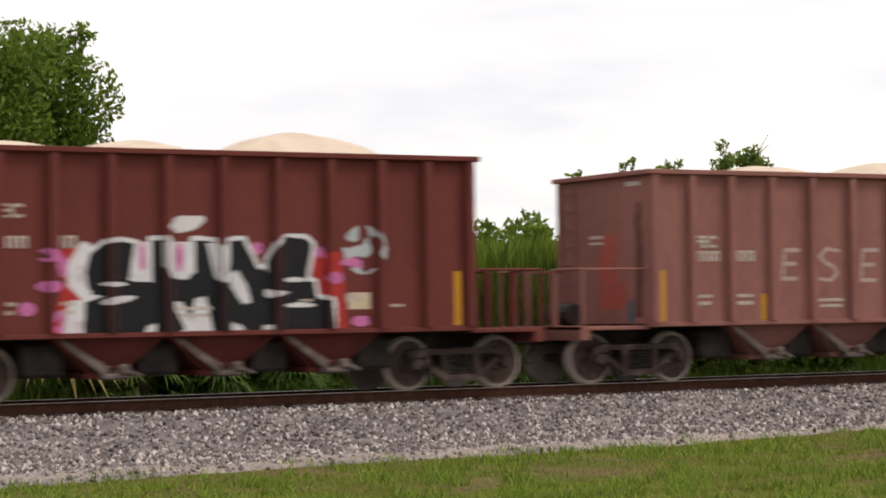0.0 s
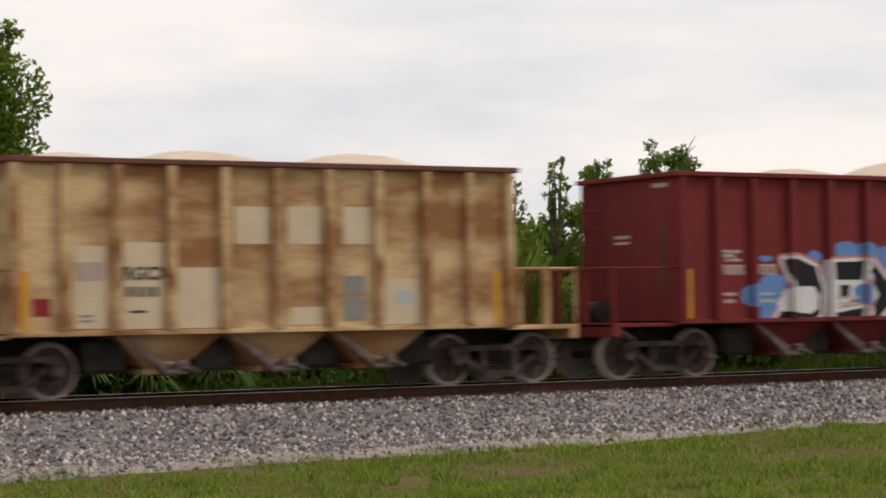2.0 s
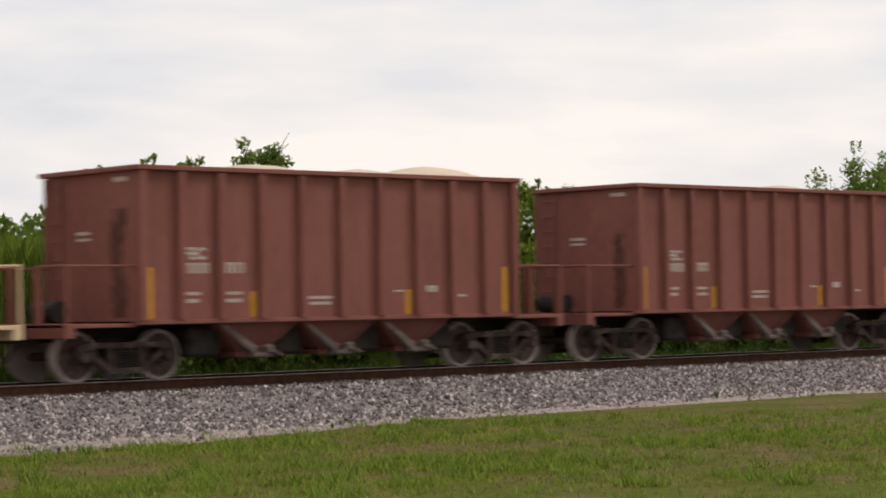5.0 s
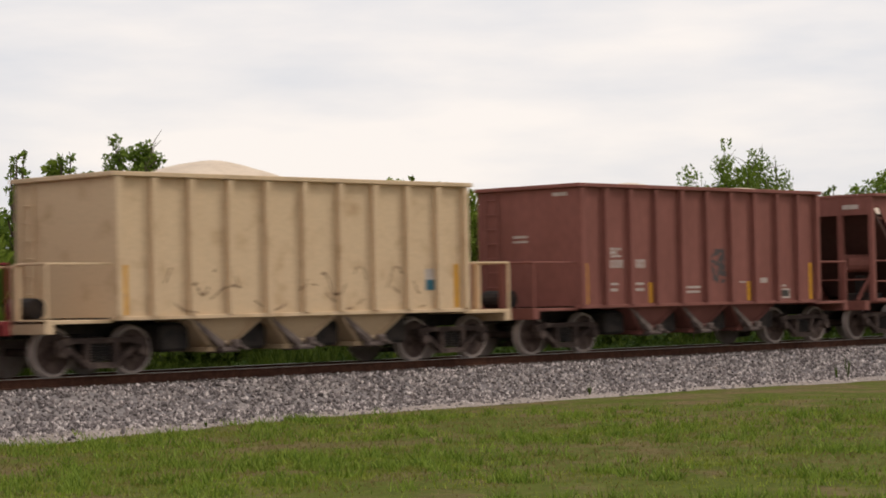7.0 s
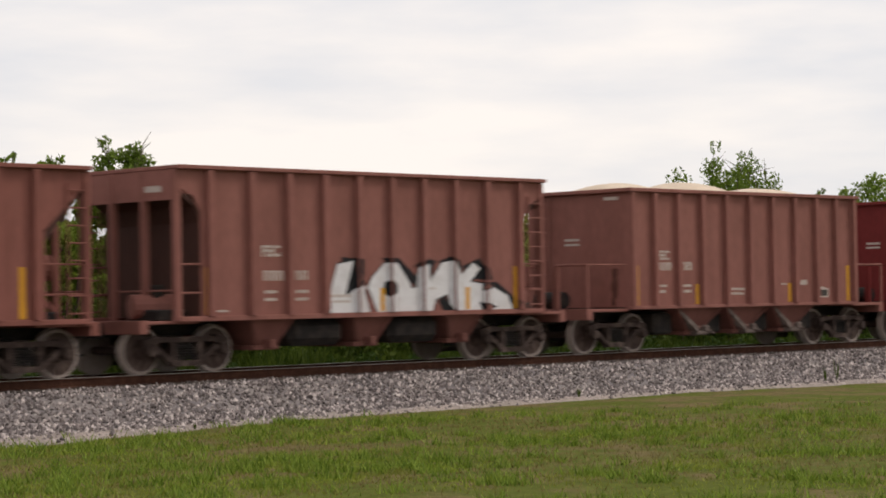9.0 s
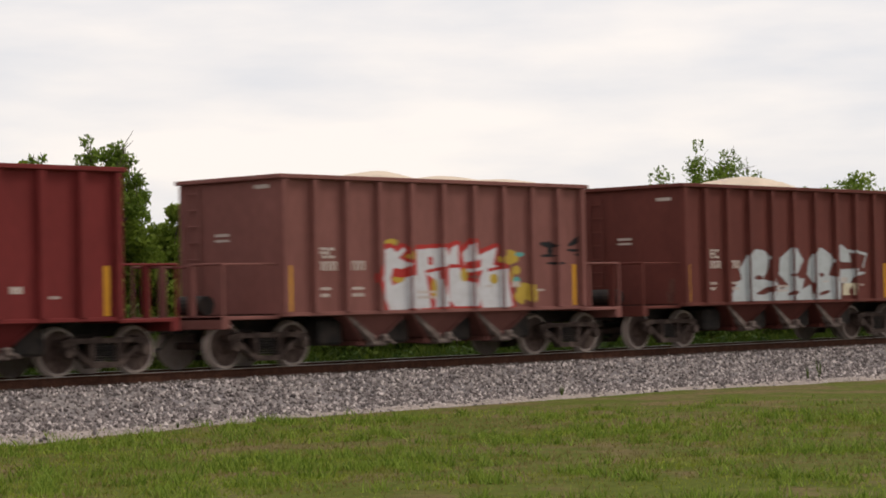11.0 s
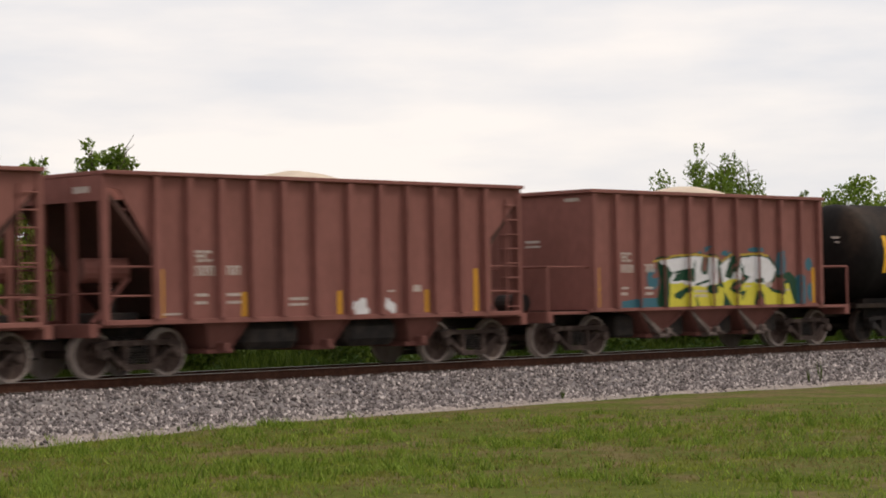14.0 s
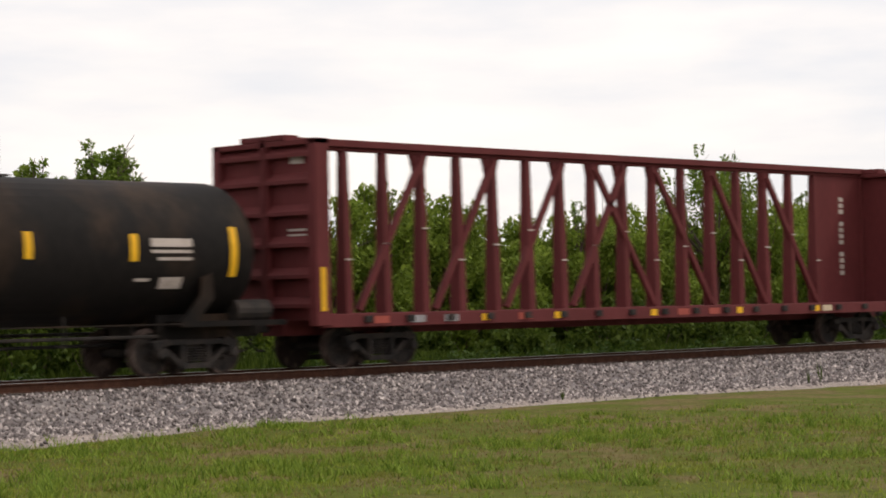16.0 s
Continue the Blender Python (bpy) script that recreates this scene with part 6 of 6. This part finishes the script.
    middle = 1.66 + 0.06 * np.sin(X * 2.2) + 0.12 * cloud(X, Z, 15, 1.9)
    return layered(fill & ~cuts & (Z > middle), fill & ~cuts, shape(X, Z, edge) & ~fill, cuts | shape(X, Z, dark) | near, shape(X, Z, petrol) & (cloud(X, Z, 22, 3.0) > -0.3))


def chalk_scrawl(X, Z):
    d = distance(X, Z, [("E", -1.72, -1.32, 1.88, 2.42, 0.15), ("S", -0.86, -0.32, 1.84, 2.45, 0.1), ("E", 0.18, 0.62, 1.84, 2.42, 0.12), ("O", 1.08, 1.82, 1.80, 2.44, 0)])
    plus = capsule(X, Z, 1.30, 2.13, 1.60, 2.13, 0.03) | capsule(X, Z, 1.45, 1.98, 1.45, 2.28, 0.03)
    return layered((d < 0.034) | plus)


def scribble(X, Z):
    f = 1.9 + 0.10 * np.sin(X * 7) + 0.12 * np.sin(X * 2.3)
    d = np.abs(Z - f) < 0.022 + 0.012 * np.sin(X * 9)
    e = np.abs(Z - 1.45 - 0.18 * np.sin(X * 4.1)) < 0.016
    white = ((np.abs(X - 2.4) < 0.25) & (np.abs(Z - 1.5) < 0.32) | (np.abs(X + 3.4) < 0.25) & (np.abs(Z - 1.3) < 0.2)) & (cloud(X, Z, 16, 4.0) > -0.05)
    return layered(d & (np.abs(X + 0.4) < 1.5), e & (np.abs(X - 0.2) < 1.7) & (cloud(X, Z, 17, 2) > 0), white)


def block_notes(X, Z):
    lines = (np.mod(Z, 0.15) < 0.09) & (cloud(X, Z, 18, 7.0) > -0.12)
    return layered(((X > -2.8) & (X < -2.02) & (Z > 1.5) & (Z < 2.12) | (X > -1.85) & (X < -1.05) & (Z > 1.55) & (Z < 2.36)) & lines)


def dabs(X, Z):
    return layered((np.hypot(X - 0.72, (Z - 1.25) * 1.3) < 0.27 + 0.2 * cloud(X, Z, 19, 4)) & (Z < 1.45) | (np.hypot(X - 1.6, (Z - 1.28) * 1.6) < 0.22 + 0.2 * cloud(X, Z, 20, 4)))


def grey_block(X, Z):
    return layered((np.abs(X - 0.52) < 0.33) & (np.abs(Z - 1.98) < 0.42) & (np.hypot((X - 0.52) / 0.36, (Z - 1.98) / 0.46) < 1 + 0.3 * cloud(X, Z, 25, 5)) & (cloud(X, Z, 21, 8.0) > -0.12))


spray(BUILT[0], A_RIBS, (-3.6, 3.2, 1.1, 2.95), black_piece, ("white", "pink", "white", "black", "white", "silver", "pink", "red"), "black bubble-letter graffiti with white outline on red and pink")
spray(BUILT[1], A_RIBS, (-2.0, 2.1, 1.6, 2.6), chalk_scrawl, ("chalk",), "thin white chalk letters and a circle")
spray(BUILT[4], A_RIBS, (-3.5, 4.66, 1.1, 2.75), blue_piece, ("black", "blue", "white", "pinkish", "blue"), "black block-letter graffiti with white edge on blue")
spray(BUILT[5], A_RIBS, (-3.8, 3.0, 1.1, 2.3), scribble, ("black", "black", "chalk"), "thin black scribbles and chalk dabs")
spray(BUILT[6], A_RIBS, (-2.86, -1.0, 1.5, 2.4), block_notes, ("chalk",), "small chalked notes")
spray(BUILT[12], A_RIBS, (0.1, 0.9, 1.5, 2.45), grey_block, ("grey_dark",), "dark sprayed-over mark")
spray(BUILT[14], D_RIBS, (-1.6, 4.6, 1.1, 2.4), white_piece, ("black", "white", "black"), "white bubble-letter graffiti with black shadow")
spray(BUILT[17], A_RIBS, (-3.6, 4.6, 1.1, 2.8), red_piece, ("red", "ochre", "silver_white", "red", "teal", "ochre", "black"), "white graffiti with red edge and yellow dabs")
spray(BUILT[18], A_RIBS, (-2.8, 3.5, 1.1, 2.65), silver_piece, ("cream", "silver"), "silver bubble-letter graffiti")
spray(BUILT[20], B_RIBS, (-3.5, 3.75, 1.1, 2.6), teal_piece, ("pale_teal", "glow_teal", "green", "white", "teal"), "dark green graffiti with teal cloud and white highlights")
spray(BUILT[21], B_RIBS, (0.4, 1.95, 1.1, 1.6), dabs, ("white",), "two white paint dabs")
spray(BUILT[22], A_RIBS, (-3.95, 4.55, 1.1, 2.7), yellow_piece, ("white", "yellow", "ochre", "green", "petrol"), "white and yellow block graffiti edged dark green")


def scuffs(X, Z):
    a = (np.abs(Z - 1.75 - 0.22 * np.sin(X * 5.3) - 0.1 * np.sin(X * 13)) < 0.03) & (cloud(X, Z, 31, 2.2) > 0.02)
    b = (np.abs(Z - 1.4 - 0.25 * np.sin(X * 3.1 + 1)) < 0.016) & (cloud(X, Z, 32, 2.4) > 0.05)
    return layered(a | b)


spray(BUILT[7], A_RIBS, (-1.1, 2.9, 1.1, 2.3), scuffs, ("scuff",), "thin dark scrawls")


def patch(car, x0, x1, z0, z1, mat, label, lift=0.0):
    part("paint_patch", boxes("paint_patch", mat, (x0, x1, -1.527 - lift, -1.521, z0, z1)), car, label)


def bars(car, x0, x1, z0, z1, n, mat, label):
    w = (x1 - x0) / n
    for i in range(n):
        part("lettering", boxes("lettering", mat, (x0 + i * w, x0 + (i + 0.62) * w, -1.532, -1.526, z0, z1)), car, label)


c = BUILT[3]
for x0, x1, z0, z1 in ((-0.78, -0.12, 2.50, 3.12), (0.20, 0.86, 2.50, 3.13), (1.26, 1.86, 2.50, 3.14), (-3.60, -3.04, 1.14, 2.46), (-2.78, -2.06, 1.12, 2.52), (-1.82, -1.06, 1.12, 2.11), (0.24, 0.86, 1.14, 1.44), (2.06, 2.78, 1.12, 1.91)):
    patch(c, x0, x1, z0, z1, PANEL_CREAM, "fresh cream paint patch")
for x0, x1, z0, z1, m in ((1.26, 1.66, 1.62, 1.96, SPRAY["grey"]), (1.26, 1.66, 1.20, 1.56, SPRAY["grey"]), (-3.58, -3.10, 1.9, 2.2, SPRAY["chalk"]), (2.3, 2.6, 1.45, 1.7, SPRAY["silver"]), (-4.3, -4.0, 1.35, 1.62, SPRAY["crimson"])):
    patch(c, x0, x1, z0, z1, m, "small painted square", 0.004)
bars(c, -2.72, -2.12, 1.64, 1.80, 4, STENCIL_DARK, "dark stencilled mark")
bars(c, -2.66, -2.2, 1.38, 1.42, 1, STENCIL_DARK, "dark stencilled mark")
bars(c, -3.52, -3.15, 1.32, 1.36, 1, SPRAY["grey"], "grey stencilled line")
bars(c, -3.52, -3.15, 1.24, 1.28, 1, SPRAY["grey"], "grey stencilled line")
c = BUILT[7]
bars(c, -2.74, -2.10, 1.90, 2.10, 4, STENCIL_DARK, "dark stencilled mark")
patch(c, 3.5, 3.72, 1.6, 1.8, WHITE_MARK, "small white panel")
patch(c, 3.5, 3.72, 1.36, 1.56, SPRAY["grey"], "small grey panel")
c = BUILT[0]
patch(c, 2.25, 2.66, 1.42, 1.70, PANEL_CREAM, "cream consolidated stencil panel")
for k, z in ((12, 1.14), (15, 1.2), (4, 1.3)):
    patch(BUILT[k], 3.05, 3.45, z + 0.02, z + 0.26, WHITE_MARK, "white framed stencil panel")
    patch(BUILT[k], 3.10, 3.40, z + 0.06, z + 0.22, STENCIL_DARK, "dark stencil panel", 0.004)


def end_stain(car, y0, y1, z0, z1, seed, mat=None, name="soot_stain", label="dark soot stain on the end"):
    """Soot or paint washed down the end sheet."""
    verts, faces = [], []
    step = 0.03
    for y in np.arange(y0, y1, step):
        for z in np.arange(z0, z1, step):
            q = abs((y - (y0 + y1) / 2) / ((y1 - y0) / 2))
            up = (z - z0) / (z1 - z0)
            if noise.noise((y * 5, z * 1.1, seed)) + 0.5 * noise.noise((y * 17, z * 6, seed)) > -0.55 + 1.1 * q * q + 0.8 * abs(up - 0.4) ** 2:
                n = len(verts)
                verts += [(-4.664, y, z), (-4.664, y + step, z), (-4.664, y + step, z + step), (-4.664, y, z + step)]
                faces.append((n, n + 3, n + 2, n + 1))
    me = bpy.data.meshes.new(name)
    me.from_pydata([tuple(map(float, v)) for v in verts], [], faces)
    me.materials.append(mat or SOOT)
    part(name, me, car, label)


for k, y0, y1, z0, z1 in ((8, -1.3, -0.55, 1.15, 3.1), (1, -1.35, -1.0, 1.2, 3.3), (5, -0.9, -0.35, 1.1, 2.0), (4, -1.15, -0.85, 1.6, 3.0), (9, -1.3, -0.8, 1.15, 2.8), (18, -1.3, -1.0, 1.1, 1.7), (15, -1.2, -0.9, 1.1, 2.0)):
    end_stain(BUILT[k], y0, y1, z0, z1, k)


end_stain(BUILT[1], -0.75, 0.35, 1.35, 2.75, 61, SPRAY["faded_red"], "end_graffiti", "faded red sprayed patch on the end")
end_stain(BUILT[1], -0.95, -0.75, 1.1, 1.5, 62, SPRAY["petrol"], "end_graffiti", "faded blue sprayed patch on the end")


def lettered(text, car, x, z, size, mat, label):
    """Stencilled characters on the car side."""
    cu = bpy.data.curves.new("lettering", "FONT")
    cu.body, cu.size, cu.extrude, cu.offset = text, size, 0.001, 0.010
    tmp = bpy.data.objects.new("lettering", cu)
    me = bpy.data.meshes.new_from_object(tmp)
    bpy.data.objects.remove(tmp)
    me.materials.clear()
    me.materials.append(mat)
    return part("lettering", me, car, label, at=pose(x, -1.532, z, 90, 0, 0))


lettered("RGCX", BUILT[3], -2.77, 1.92, 0.29, STENCIL_DARK, "dark stencilled letters RGCX")
lettered("RGCX", BUILT[7], -2.78, 2.24, 0.28, STENCIL_DARK, "dark stencilled letters RGCX")
patch(BUILT[11], 3.42, 3.78, 1.5, 1.95, WHITE_MARK, "small white panel")
spray(BUILT[11], A_RIBS, (-3.6, 3.4, 1.1, 2.0), scuffs, ("scuff",), "thin dark scuffs")
code_mesh = None
for k, (kind, centre, colour, label) in enumerate(CARS):
    if kind in "abcd":
        dx, up, _ = MARK_SHIFT.get(centre, (0.0, 0.0, 0.0))
        if code_mesh is None:
            code_mesh = lettered("FEC", BUILT[k], -3.69 + dx, 2.20 + up, 0.30, WHITE_MARK, "faded white stencilled letters FEC").data
        else:
            part("lettering", code_mesh, BUILT[k], "faded white stencilled letters FEC", at=pose(-3.69 + dx, -1.532, 2.20 + up, 90, 0, 0))
patch(BUILT[11], 3.44, 3.74, 1.5, 1.72, SPRAY["petrol"], "dark blue panel", 0.004)

def motions():
    """The train rolls past to the left at a steady speed; every wheelset turns with it."""
    for car, centre in MOVING:
        walk(car, [(0.0, pose(centre, TRACK_Y, RAIL_Z)), (16.0, pose(centre - SPEED * 16.0, TRACK_Y, RAIL_Z))])
    turn = -math.degrees(SPEED / WHEEL_R)
    spin = [(f / FPS, turn * f / FPS) for f in range(0, 16 * FPS + 1)]
    for w, k in WHEELS:
        walk(w, [(t, pose(k, 0, WHEEL_R, 0, a, 0)) for t, a in spin])


motions()
